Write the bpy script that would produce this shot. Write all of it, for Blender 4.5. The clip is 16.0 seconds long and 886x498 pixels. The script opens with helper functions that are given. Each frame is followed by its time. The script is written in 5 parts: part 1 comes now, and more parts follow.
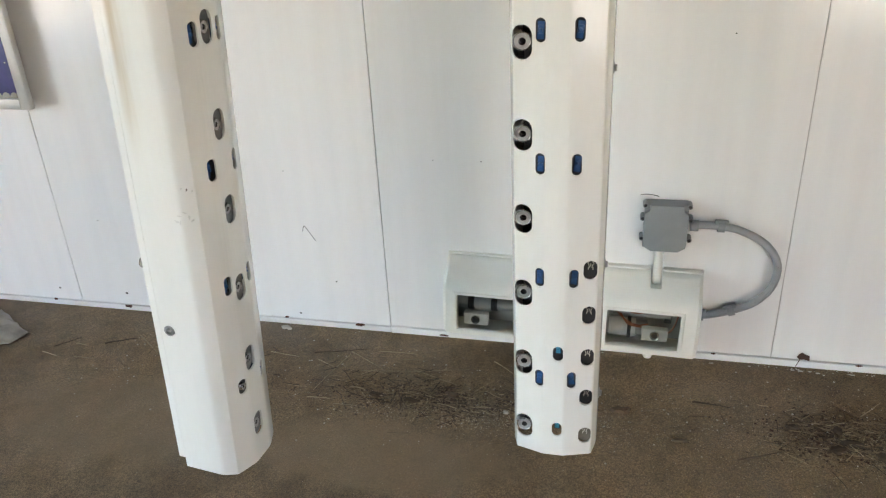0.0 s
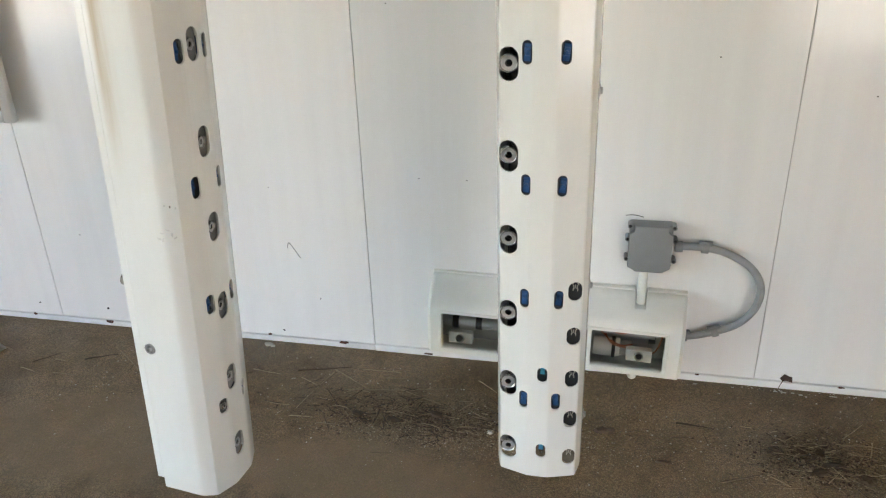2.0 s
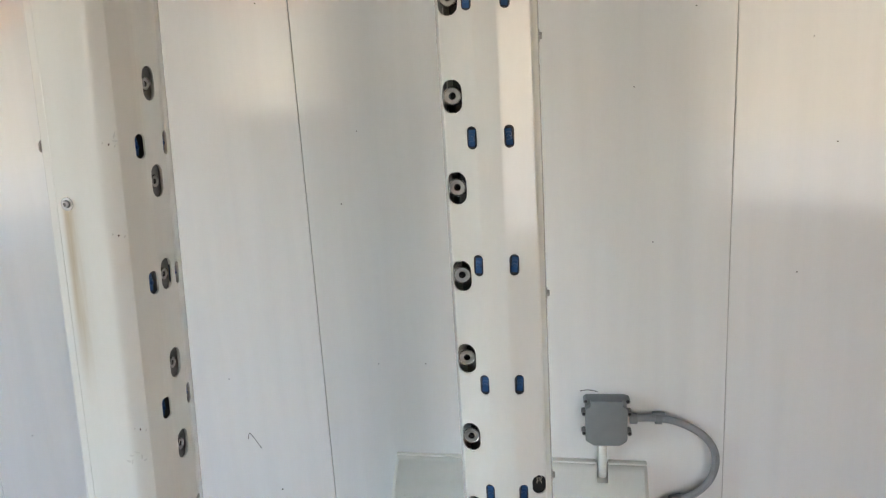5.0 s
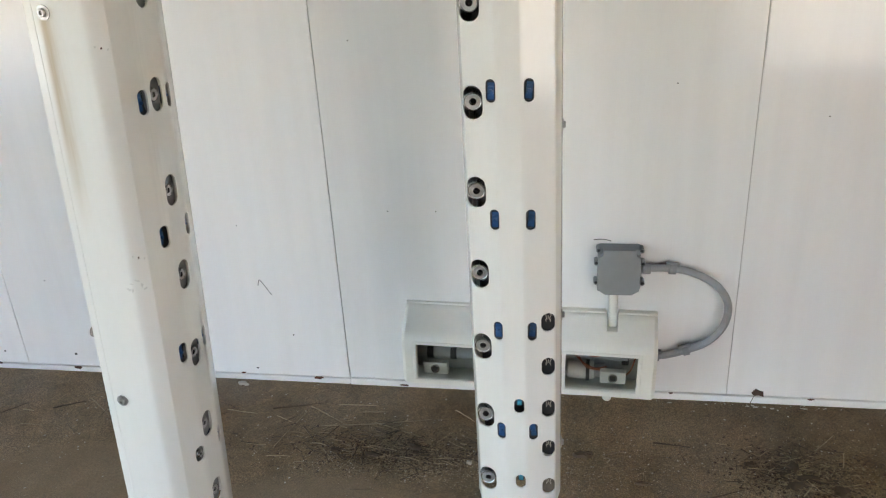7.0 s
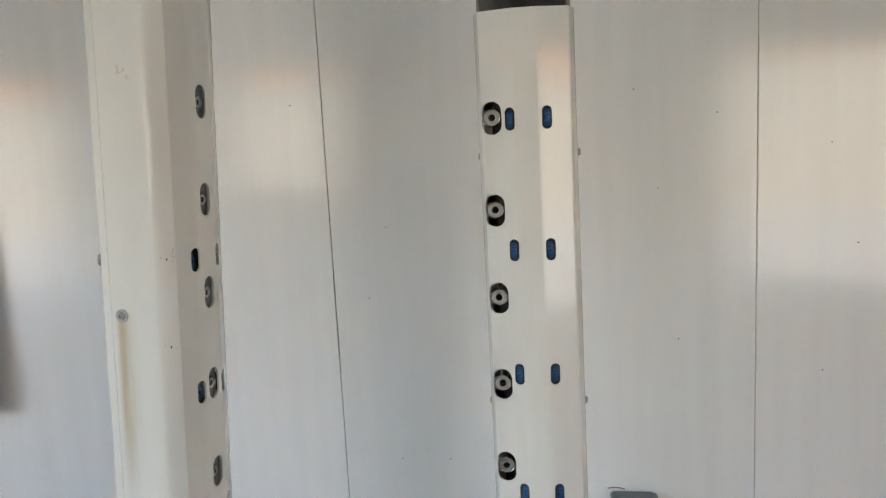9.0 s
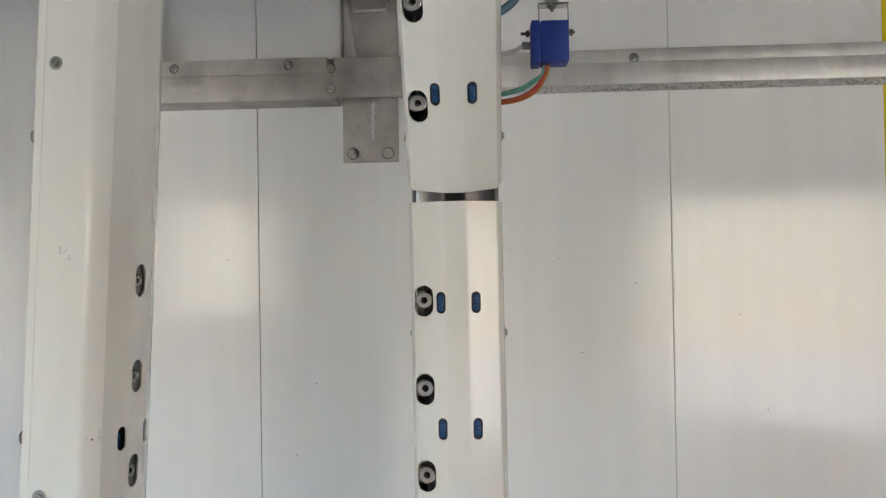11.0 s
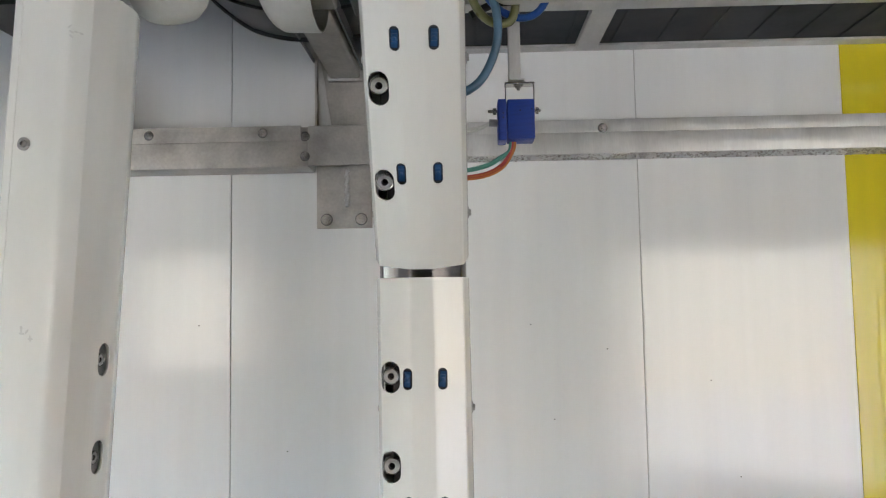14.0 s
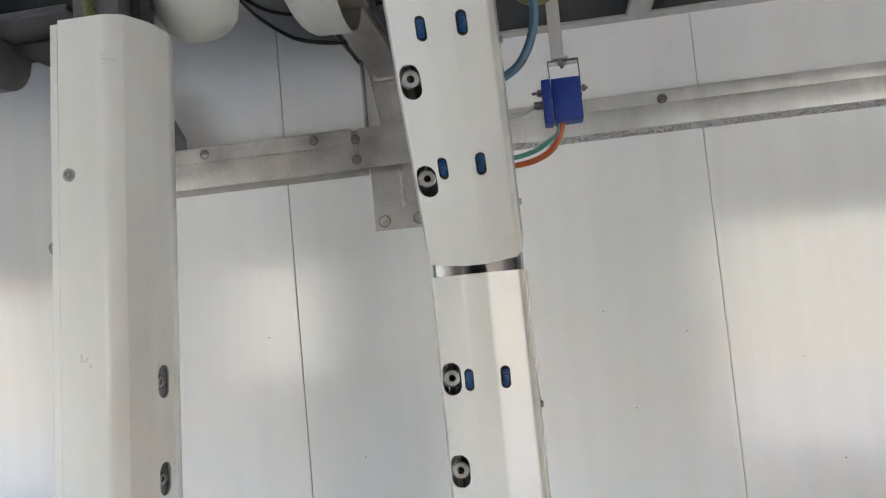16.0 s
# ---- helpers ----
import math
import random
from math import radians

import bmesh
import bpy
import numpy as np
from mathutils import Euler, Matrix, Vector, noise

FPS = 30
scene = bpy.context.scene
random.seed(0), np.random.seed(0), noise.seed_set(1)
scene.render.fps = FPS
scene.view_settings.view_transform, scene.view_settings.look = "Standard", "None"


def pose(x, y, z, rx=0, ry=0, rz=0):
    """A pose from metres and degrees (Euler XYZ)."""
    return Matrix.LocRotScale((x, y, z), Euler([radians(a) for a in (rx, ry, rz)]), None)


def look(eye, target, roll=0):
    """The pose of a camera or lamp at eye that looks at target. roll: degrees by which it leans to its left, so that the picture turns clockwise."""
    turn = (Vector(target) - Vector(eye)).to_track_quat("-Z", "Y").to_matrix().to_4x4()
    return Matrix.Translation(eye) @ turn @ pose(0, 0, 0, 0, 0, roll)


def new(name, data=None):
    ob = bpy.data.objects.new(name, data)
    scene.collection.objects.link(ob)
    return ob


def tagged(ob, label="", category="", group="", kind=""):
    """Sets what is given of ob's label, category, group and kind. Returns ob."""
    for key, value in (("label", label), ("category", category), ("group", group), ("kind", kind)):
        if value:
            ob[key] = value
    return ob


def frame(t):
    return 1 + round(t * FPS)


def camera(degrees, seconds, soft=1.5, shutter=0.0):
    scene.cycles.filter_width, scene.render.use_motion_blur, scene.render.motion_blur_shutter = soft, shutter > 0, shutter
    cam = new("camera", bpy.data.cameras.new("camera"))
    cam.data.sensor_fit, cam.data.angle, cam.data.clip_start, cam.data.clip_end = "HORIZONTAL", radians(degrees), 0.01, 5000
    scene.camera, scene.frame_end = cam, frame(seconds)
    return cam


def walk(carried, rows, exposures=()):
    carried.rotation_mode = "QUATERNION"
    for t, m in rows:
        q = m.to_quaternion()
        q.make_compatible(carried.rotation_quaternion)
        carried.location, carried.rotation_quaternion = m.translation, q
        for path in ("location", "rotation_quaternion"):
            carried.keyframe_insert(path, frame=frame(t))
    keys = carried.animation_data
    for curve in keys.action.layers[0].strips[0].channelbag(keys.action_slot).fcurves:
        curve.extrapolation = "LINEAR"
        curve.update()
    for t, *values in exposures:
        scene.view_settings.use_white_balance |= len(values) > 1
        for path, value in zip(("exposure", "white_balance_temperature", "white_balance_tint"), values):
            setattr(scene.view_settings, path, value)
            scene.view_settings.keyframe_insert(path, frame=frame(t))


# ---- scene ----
cam = camera(60.9, 16.0, 1.2)
PATH = [
    (0, (0.691, 0.012, 1.304), (0.248, 1.759, 0.438), -2.9),
    (0.5, (0.686, 0.017, 1.306), (0.259, 1.768, 0.44), -3.0),
    (1, (0.684, 0.022, 1.304), (0.269, 1.775, 0.436), -2.6),
    (1.5, (0.688, 0.021, 1.306), (0.273, 1.776, 0.442), -2.2),
    (2, (0.691, 0.019, 1.309), (0.282, 1.793, 0.479), -1.8),
    (2.5, (0.693, 0.014, 1.343), (0.299, 1.854, 0.664), -1.2),
    (3, (0.694, -0.004, 1.413), (0.323, 1.912, 0.975), -1.2),
    (3.2, (0.697, -0.013, 1.442), (0.338, 1.92, 1.072), -1.1),
    (4.2, (0.694, -0.028, 1.495), (0.372, 1.905, 1.235), -2.4),
    (5.3, (0.687, -0.021, 1.388), (0.408, 1.865, 0.784), -3.9),
    (5.5, (0.692, -0.002, 1.358), (0.413, 1.852, 0.662), -4.5),
    (6, (0.683, 0.021, 1.33), (0.393, 1.83, 0.528), -4.5),
    (6.5, (0.691, 0.027, 1.339), (0.384, 1.837, 0.545), -3.5),
    (7, (0.688, 0.022, 1.34), (0.356, 1.832, 0.557), -3.2),
    (7.5, (0.674, 0.013, 1.344), (0.322, 1.821, 0.565), -3.4),
    (8, (0.655, -0.002, 1.367), (0.327, 1.856, 0.702), -1.7),
    (8.5, (0.632, -0.017, 1.44), (0.34, 1.916, 1.019), -1.2),
    (9, (0.617, -0.051, 1.514), (0.332, 1.908, 1.228), -2.9),
    (9.5, (0.611, -0.073, 1.535), (0.335, 1.896, 1.312), -3.5),
    (10, (0.6, -0.087, 1.531), (0.403, 1.895, 1.351), -2.3),
    (10.2, (0.605, -0.088, 1.547), (0.449, 1.901, 1.404), -1.3),
    (12.3, (0.653, -0.123, 1.677), (0.594, 1.868, 1.856), -1.5),
    (12.5, (0.658, -0.124, 1.678), (0.599, 1.867, 1.854), -1.5),
    (13, (0.666, -0.12, 1.679), (0.618, 1.873, 1.847), -1.4),
    (13.5, (0.666, -0.116, 1.678), (0.616, 1.877, 1.843), -1.1),
    (14, (0.659, -0.109, 1.678), (0.603, 1.885, 1.826), -0.9),
    (14.5, (0.654, -0.097, 1.676), (0.6, 1.898, 1.809), -0.9),
    (15, (0.653, -0.089, 1.679), (0.602, 1.907, 1.8), -1.2),
    (15.5, (0.657, -0.08, 1.678), (0.561, 1.915, 1.791), -2.5),
    (16, (0.71, -0.053, 1.684), (0.438, 1.923, 1.824), -5.4),
]
EXPOSURES = [
    (0.0, 4.7, 7650, 9), (2.0, 4.65, 7650, 9), (2.5, 4.56, 7550, 9), (3.0, 4.23, 7450, 9), (5.3, 4.4, 7230, 9),
    (6.0, 4.58, 7270, 9), (7.0, 4.56, 7370, 9), (8.0, 4.48, 7370, 9), (8.5, 4.31, 7050, 9), (9.0, 4.21, 7080, 9),
    (10.2, 4.26, 7030, 9), (12.3, 4.58, 6570, 9), (14.0, 4.56, 6570, 9), (16.0, 4.52, 6520, 9),
]
walk(cam, [(t, look(eye, target, roll)) for t, eye, target, roll in PATH], EXPOSURES)

# ---- world and sun ----
world = bpy.data.worlds.new("sky")
scene.world = world
world.use_nodes = True
wn = world.node_tree
sky = wn.nodes.new("ShaderNodeTexSky")
sky.sky_type = "NISHITA"
sky.sun_disc = False
sky.sun_elevation = radians(48)
sky.sun_rotation = radians(55)
wn.nodes["Background"].inputs["Strength"].default_value = 0.15
wn.links.new(sky.outputs["Color"], wn.nodes["Background"].inputs["Color"])
sun = new("sun", bpy.data.lights.new("sun", "SUN"))
sun.data.energy, sun.data.angle, sun.data.color = 4.0, radians(0.5), (1.0, 0.96, 0.90)
sun.matrix_world = look((8 * math.sin(radians(55)), 8 * math.cos(radians(55)), 8.9), (0, 0, 0))


# ---- materials ----
def mat(name, color, rough=0.5, metal=0.0, vary=0.08, scale=8.0, bump=0.0, bump_scale=60.0, stretch=(1, 1, 1), rvary=0.1,
        fine=0.0, tint=None, rnd=0.0, spec=0.5):
    """A painted, plastic or metal surface: colour variation at two scales, uneven gloss, fine relief."""
    m = bpy.data.materials.new(name)
    m.use_nodes = True
    nt = m.node_tree
    n, l = nt.nodes, nt.links
    b = n["Principled BSDF"]
    b.inputs["Metallic"].default_value = metal
    b.inputs["Specular IOR Level"].default_value = spec
    tc = n.new("ShaderNodeTexCoord")
    mp = n.new("ShaderNodeMapping")
    mp.inputs["Scale"].default_value = stretch
    l.new(tc.outputs["Object"], mp.inputs["Vector"])
    big = n.new("ShaderNodeTexNoise")
    big.inputs["Scale"].default_value = scale
    big.inputs["Detail"].default_value = 5
    small = n.new("ShaderNodeTexNoise")
    small.inputs["Scale"].default_value = scale * 14
    small.inputs["Detail"].default_value = 3
    for t in (big, small):
        l.new(mp.outputs["Vector"], t.inputs["Vector"])
    dark = tint or tuple(c * (1 - 2.2 * vary) for c in color)
    mix = n.new("ShaderNodeMix")
    mix.data_type = "RGBA"
    mix.inputs[6].default_value = (*dark, 1)
    mix.inputs[7].default_value = (*color, 1)
    ramp = n.new("ShaderNodeMapRange")
    ramp.inputs["From Min"].default_value, ramp.inputs["From Max"].default_value = 0.3, 0.62
    l.new(big.outputs["Fac"], ramp.inputs["Value"])
    l.new(ramp.outputs["Result"], mix.inputs[0])
    mix2 = n.new("ShaderNodeMix")
    mix2.data_type = "RGBA"
    mix2.blend_type = "MULTIPLY"
    mix2.inputs[0].default_value = min(1, fine + vary)
    l.new(mix.outputs[2], mix2.inputs[6])
    l.new(small.outputs["Fac"], mix2.inputs[7])
    out = mix2.outputs[2]
    if rnd:
        oi = n.new("ShaderNodeObjectInfo")
        mr = n.new("ShaderNodeMapRange")
        mr.inputs["To Min"].default_value, mr.inputs["To Max"].default_value = 1 - rnd, 1 + rnd * 0.3
        l.new(oi.outputs["Random"], mr.inputs["Value"])
        hs = n.new("ShaderNodeHueSaturation")
        l.new(mr.outputs["Result"], hs.inputs["Value"])
        l.new(out, hs.inputs["Color"])
        out = hs.outputs["Color"]
    l.new(out, b.inputs["Base Color"])
    rr = n.new("ShaderNodeMapRange")
    rr.inputs["To Min"].default_value, rr.inputs["To Max"].default_value = max(0.02, rough - rvary), min(1, rough + rvary)
    l.new(big.outputs["Fac"], rr.inputs["Value"])
    l.new(rr.outputs["Result"], b.inputs["Roughness"])
    if bump:
        bn = n.new("ShaderNodeTexNoise")
        bn.inputs["Scale"].default_value = bump_scale
        bn.inputs["Detail"].default_value = 4
        l.new(mp.outputs["Vector"], bn.inputs["Vector"])
        bp = n.new("ShaderNodeBump")
        bp.inputs["Strength"].default_value = bump
        bp.inputs["Distance"].default_value = 0.002
        l.new(bn.outputs["Fac"], bp.inputs["Height"])
        l.new(bp.outputs["Normal"], b.inputs["Normal"])
    return m


WALL = mat("white_panel_lacquer", (0.80, 0.80, 0.79), 0.085, vary=0.02, scale=2.0, bump=0.12, bump_scale=9, stretch=(9, 1, 0.6), rvary=0.03)
YELLOW = mat("yellow_panel_lacquer", (0.72, 0.60, 0.03), 0.25, vary=0.03, scale=2, bump=0.15, bump_scale=9, stretch=(9, 1, 0.6))
SEAM = mat("seam_dark", (0.20, 0.18, 0.16), 0.9)
FILLER = mat("grey_joint_filler", (0.50, 0.49, 0.47), 0.7)
ARM = mat("white_powder_coat", (0.80, 0.79, 0.75), 0.12, vary=0.03, scale=5, bump=0.1, bump_scale=14, stretch=(2, 2, 0.5), rvary=0.04)
TRIM = mat("white_trim", (0.78, 0.78, 0.77), 0.35, vary=0.05, scale=9)
PLASTIC = mat("aged_white_plastic", (0.80, 0.79, 0.73), 0.38, vary=0.04, scale=6, bump=0.1, bump_scale=120)
CAP = mat("translucent_white_cap", (0.62, 0.62, 0.58), 0.4, vary=0.10, scale=9, bump=0.15, bump_scale=50)
GREY = mat("grey_box_plastic", (0.25, 0.265, 0.27), 0.5, vary=0.05, scale=20, bump=0.15, bump_scale=250)
CONDUIT = mat("grey_conduit", (0.30, 0.31, 0.32), 0.45, vary=0.08, scale=25)
ALU = mat("weathered_aluminium", (0.70, 0.69, 0.67), 0.48, metal=0.45, vary=0.10, scale=6, bump=0.3, bump_scale=70, stretch=(2.6, 1, 0.5), rvary=0.18, fine=0.08)
ALU_DIRTY = mat("stained_aluminium", (0.58, 0.55, 0.51), 0.48, metal=0.45, vary=0.18, scale=9, bump=0.4, bump_scale=60, rvary=0.16, fine=0.1)
LIME = mat("grey_limescale", (0.50, 0.48, 0.44), 0.8, vary=0.12, scale=40)
STEEL = mat("stainless_steel", (0.66, 0.65, 0.64), 0.24, metal=0.85, vary=0.08, scale=60, rvary=0.08)
SCREWMET = mat("dulled_screw_steel", (0.42, 0.41, 0.40), 0.35, metal=0.9, vary=0.15, scale=60)
NOZFACE = mat("matt_nozzle_face", (0.44, 0.43, 0.42), 0.45, metal=0.7, vary=0.12, scale=60)
STEEL_DARK = mat("dull_steel", (0.32, 0.32, 0.32), 0.4, metal=0.9, vary=0.15, scale=40)
SLEEVE = mat("dark_polished_sleeve", (0.075, 0.075, 0.08), 0.2, metal=0.9, vary=0.1, scale=20)
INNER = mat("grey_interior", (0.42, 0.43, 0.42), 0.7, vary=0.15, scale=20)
HOLDER = mat("grey_nozzle_holder", (0.24, 0.24, 0.235), 0.45, metal=0.3, vary=0.2, scale=30)
BLOCK = mat("pale_alloy_block", (0.66, 0.66, 0.64), 0.4, metal=0.2, vary=0.06, scale=30)
BLACK = mat("black_rubber", (0.018, 0.018, 0.02), 0.5, vary=0.2, scale=30)
DARK = mat("dark_grey_core", (0.12, 0.12, 0.122), 0.5, vary=0.25, scale=20)
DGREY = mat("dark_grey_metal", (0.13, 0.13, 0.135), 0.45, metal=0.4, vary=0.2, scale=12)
BLUE = mat("blue_nozzle_plastic", (0.022, 0.10, 0.27), 0.4, vary=0.12, scale=80)
JETBODY = mat("dark_blue_holder", (0.03, 0.042, 0.065), 0.45, vary=0.15, scale=60)
CYAN = mat("cyan_nozzle_plastic", (0.05, 0.36, 0.55), 0.4, vary=0.12, scale=80)
BLUEBOX = mat("royal_blue_print", (0.012, 0.05, 0.33), 0.55, vary=0.10, scale=25, bump=0.35, bump_scale=300, stretch=(1, 1, 6))
HOSE_B = mat("blue_hose", (0.075, 0.17, 0.26), 0.35, vary=0.1, scale=30)
HOSE_G = mat("olive_clear_hose", (0.20, 0.21, 0.08), 0.3, vary=0.15, scale=30)
HOSE_C = mat("cobalt_hose", (0.02, 0.09, 0.36), 0.3, vary=0.1, scale=30)
W_TEAL = mat("teal_wire", (0.12, 0.36, 0.30), 0.45)
W_RED = mat("red_wire", (0.48, 0.06, 0.05), 0.45)
W_ORANGE = mat("orange_wire", (0.52, 0.17, 0.03), 0.45)
W_WHITE = mat("white_wire", (0.6, 0.6, 0.55), 0.45)
BROWN_CLEAR = mat("smoky_clear_insert", (0.19, 0.165, 0.13), 0.2, vary=0.15, scale=40)
COPPER = mat("brown_wire", (0.33, 0.10, 0.04), 0.45)
CLEARTUBE = mat("clear_tube", (0.45, 0.47, 0.45), 0.15, vary=0.1, scale=20)
STRAW = mat("dry_straw", (0.50, 0.39, 0.24), 0.7, vary=0.2, scale=30, rnd=0.45)
TWIG = mat("dark_twig", (0.125, 0.082, 0.048), 0.8, vary=0.2, scale=30, rnd=0.4)
SCUFF = mat("grey_scuff", (0.68, 0.665, 0.63), 0.6)
STRAW_DULL = mat("dull_wet_straw", (0.26, 0.185, 0.105), 0.75, vary=0.2, scale=30, rnd=0.45)
SAND = mat("pale_sand", (0.56, 0.47, 0.35), 0.9, vary=0.2, scale=20)
ORANGE = mat("orange_roof_edge", (0.50, 0.22, 0.08), 0.8, vary=0.1, scale=2)
GRIT = mat("grit", (0.27, 0.19, 0.11), 0.9, vary=0.25, scale=20)
CHIP = mat("pale_chip", (0.60, 0.56, 0.48), 0.8, vary=0.15, scale=30)
LEAF = mat("dead_leaf", (0.075, 0.033, 0.019), 0.75, vary=0.25, scale=40)
RAG = mat("dirty_white_rag", (0.50, 0.46, 0.40), 0.85, vary=0.22, scale=14, bump=0.5, bump_scale=60)
FRAME = mat("brushed_frame", (0.66, 0.65, 0.62), 0.35, metal=0.5, vary=0.06, scale=12)
POSTER = mat("navy_poster", (0.012, 0.02, 0.08), 0.12, vary=0.3, scale=5, tint=(0.05, 0.04, 0.16))
ROOF = mat("dark_roof_sheet", (0.11, 0.112, 0.118), 0.9, vary=0.15, scale=6, spec=0.15)
PLASTER = mat("bay_plaster", (0.42, 0.41, 0.39), 0.8, vary=0.06, scale=3)
APRON = mat("dry_concrete_yard", (0.22, 0.22, 0.22), 0.9, vary=0.08, scale=1.5)
BRICKY = mat("pale_facade", (0.42, 0.37, 0.30), 0.85, vary=0.12, scale=2)
RUST = mat("rust_fleck", (0.11, 0.035, 0.015), 0.9, vary=0.3, scale=60)
SOOT = mat("black_fleck", (0.03, 0.028, 0.025), 0.9)


def lacquer(m, rough, relief, scale, stretch):
    """A clear gloss coat with drawn, slightly wavy streaks over a matt base."""
    nt = m.node_tree
    n, l = nt.nodes, nt.links
    b = n["Principled BSDF"]
    b.inputs["Specular IOR Level"].default_value = 0.0
    for link in list(b.inputs["Roughness"].links) + list(b.inputs["Normal"].links):
        l.remove(link)
    b.inputs["Roughness"].default_value = 0.6
    b.inputs["Coat Weight"].default_value = 1.0
    b.inputs["Coat Roughness"].default_value = rough
    tc, mp, tx = n.new("ShaderNodeTexCoord"), n.new("ShaderNodeMapping"), n.new("ShaderNodeTexNoise")
    mp.inputs["Scale"].default_value = stretch
    tx.inputs["Scale"].default_value, tx.inputs["Detail"].default_value = scale, 4
    bp = n.new("ShaderNodeBump")
    bp.inputs["Strength"].default_value, bp.inputs["Distance"].default_value = relief, 0.002
    l.new(tc.outputs["Object"], mp.inputs["Vector"])
    l.new(mp.outputs["Vector"], tx.inputs["Vector"])
    l.new(tx.outputs["Fac"], bp.inputs["Height"])
    l.new(bp.outputs["Normal"], b.inputs["Coat Normal"])
    return m


lacquer(WALL, 0.085, 0.42, 9.0, (9, 1, 0.7))
lacquer(YELLOW, 0.08, 0.30, 9.0, (9, 1, 0.7))
lacquer(ARM, 0.09, 0.18, 14.0, (3, 3, 0.6))


def clear_material():
    """Thin clear plastic sheet: see-through with a faint gloss."""
    m = bpy.data.materials.new("clear_cover")
    m.use_nodes = True
    n, l = m.node_tree.nodes, m.node_tree.links
    n.remove(n["Principled BSDF"])
    tr, gl, mx = n.new("ShaderNodeBsdfTransparent"), n.new("ShaderNodeBsdfGlossy"), n.new("ShaderNodeMixShader")
    tr.inputs["Color"].default_value = (0.93, 0.93, 0.91, 1)
    gl.inputs["Roughness"].default_value = 0.08
    mx.inputs[0].default_value = 0.05
    l.new(tr.outputs[0], mx.inputs[1])
    l.new(gl.outputs[0], mx.inputs[2])
    l.new(mx.outputs[0], n["Material Output"].inputs["Surface"])
    return m


CLEAR = clear_material()


def stain_material():
    """White powder coat with ochre run-off streaks below the side screws."""
    m = mat("white_powder_coat_stained", (0.80, 0.79, 0.75), 0.12, vary=0.03, scale=5, bump=0.1, bump_scale=14, stretch=(2, 2, 0.5), rvary=0.04)
    nt = m.node_tree
    n, l = nt.nodes, nt.links
    b = n["Principled BSDF"]
    src = b.inputs["Base Color"].links[0].from_socket
    tc = n.new("ShaderNodeTexCoord")
    sp = n.new("ShaderNodeSeparateXYZ")
    l.new(tc.outputs["Object"], sp.inputs["Vector"])

    def rng(sock, a, b_, c=0.0, d=1.0):
        r = n.new("ShaderNodeMapRange")
        r.interpolation_type = "SMOOTHSTEP"
        for k, v in zip(("From Min", "From Max", "To Min", "To Max"), (a, b_, c, d)):
            r.inputs[k].default_value = v
        l.new(sock, r.inputs["Value"])
        return r.outputs["Result"]

    def mul(a, c):
        q = n.new("ShaderNodeMath")
        q.operation = "MULTIPLY"
        for k, v in enumerate((a, c)):
            if isinstance(v, float):
                q.inputs[k].default_value = v
            else:
                l.new(v, q.inputs[k])
        return q.outputs[0]

    mp = n.new("ShaderNodeMapping")
    mp.inputs["Scale"].default_value = (30, 45, 3)
    l.new(tc.outputs["Object"], mp.inputs["Vector"])
    ns = n.new("ShaderNodeTexNoise")
    ns.inputs["Scale"].default_value = 1.0
    ns.inputs["Detail"].default_value = 5
    l.new(mp.outputs["Vector"], ns.inputs["Vector"])
    side = rng(sp.outputs["X"], -0.078, -0.082)
    streak = mul(rng(sp.outputs["Y"], 0.082, 0.113), rng(sp.outputs["Y"], 0.130, 0.118))
    high = mul(rng(sp.outputs["Z"], 0.86, 1.1), rng(sp.outputs["Z"], 1.262, 1.252))
    fac = mul(mul(mul(side, streak), high), rng(ns.outputs["Fac"], 0.28, 0.72, 0.15, 0.75))
    mix = n.new("ShaderNodeMix")
    mix.data_type = "RGBA"
    mix.inputs[7].default_value = (0.42, 0.29, 0.13, 1)
    l.new(fac, mix.inputs[0])
    l.new(src, mix.inputs[6])
    l.new(mix.outputs[2], b.inputs["Base Color"])
    return lacquer(m, 0.09, 0.18, 14.0, (3, 3, 0.6))


ARM_STAINED = stain_material()


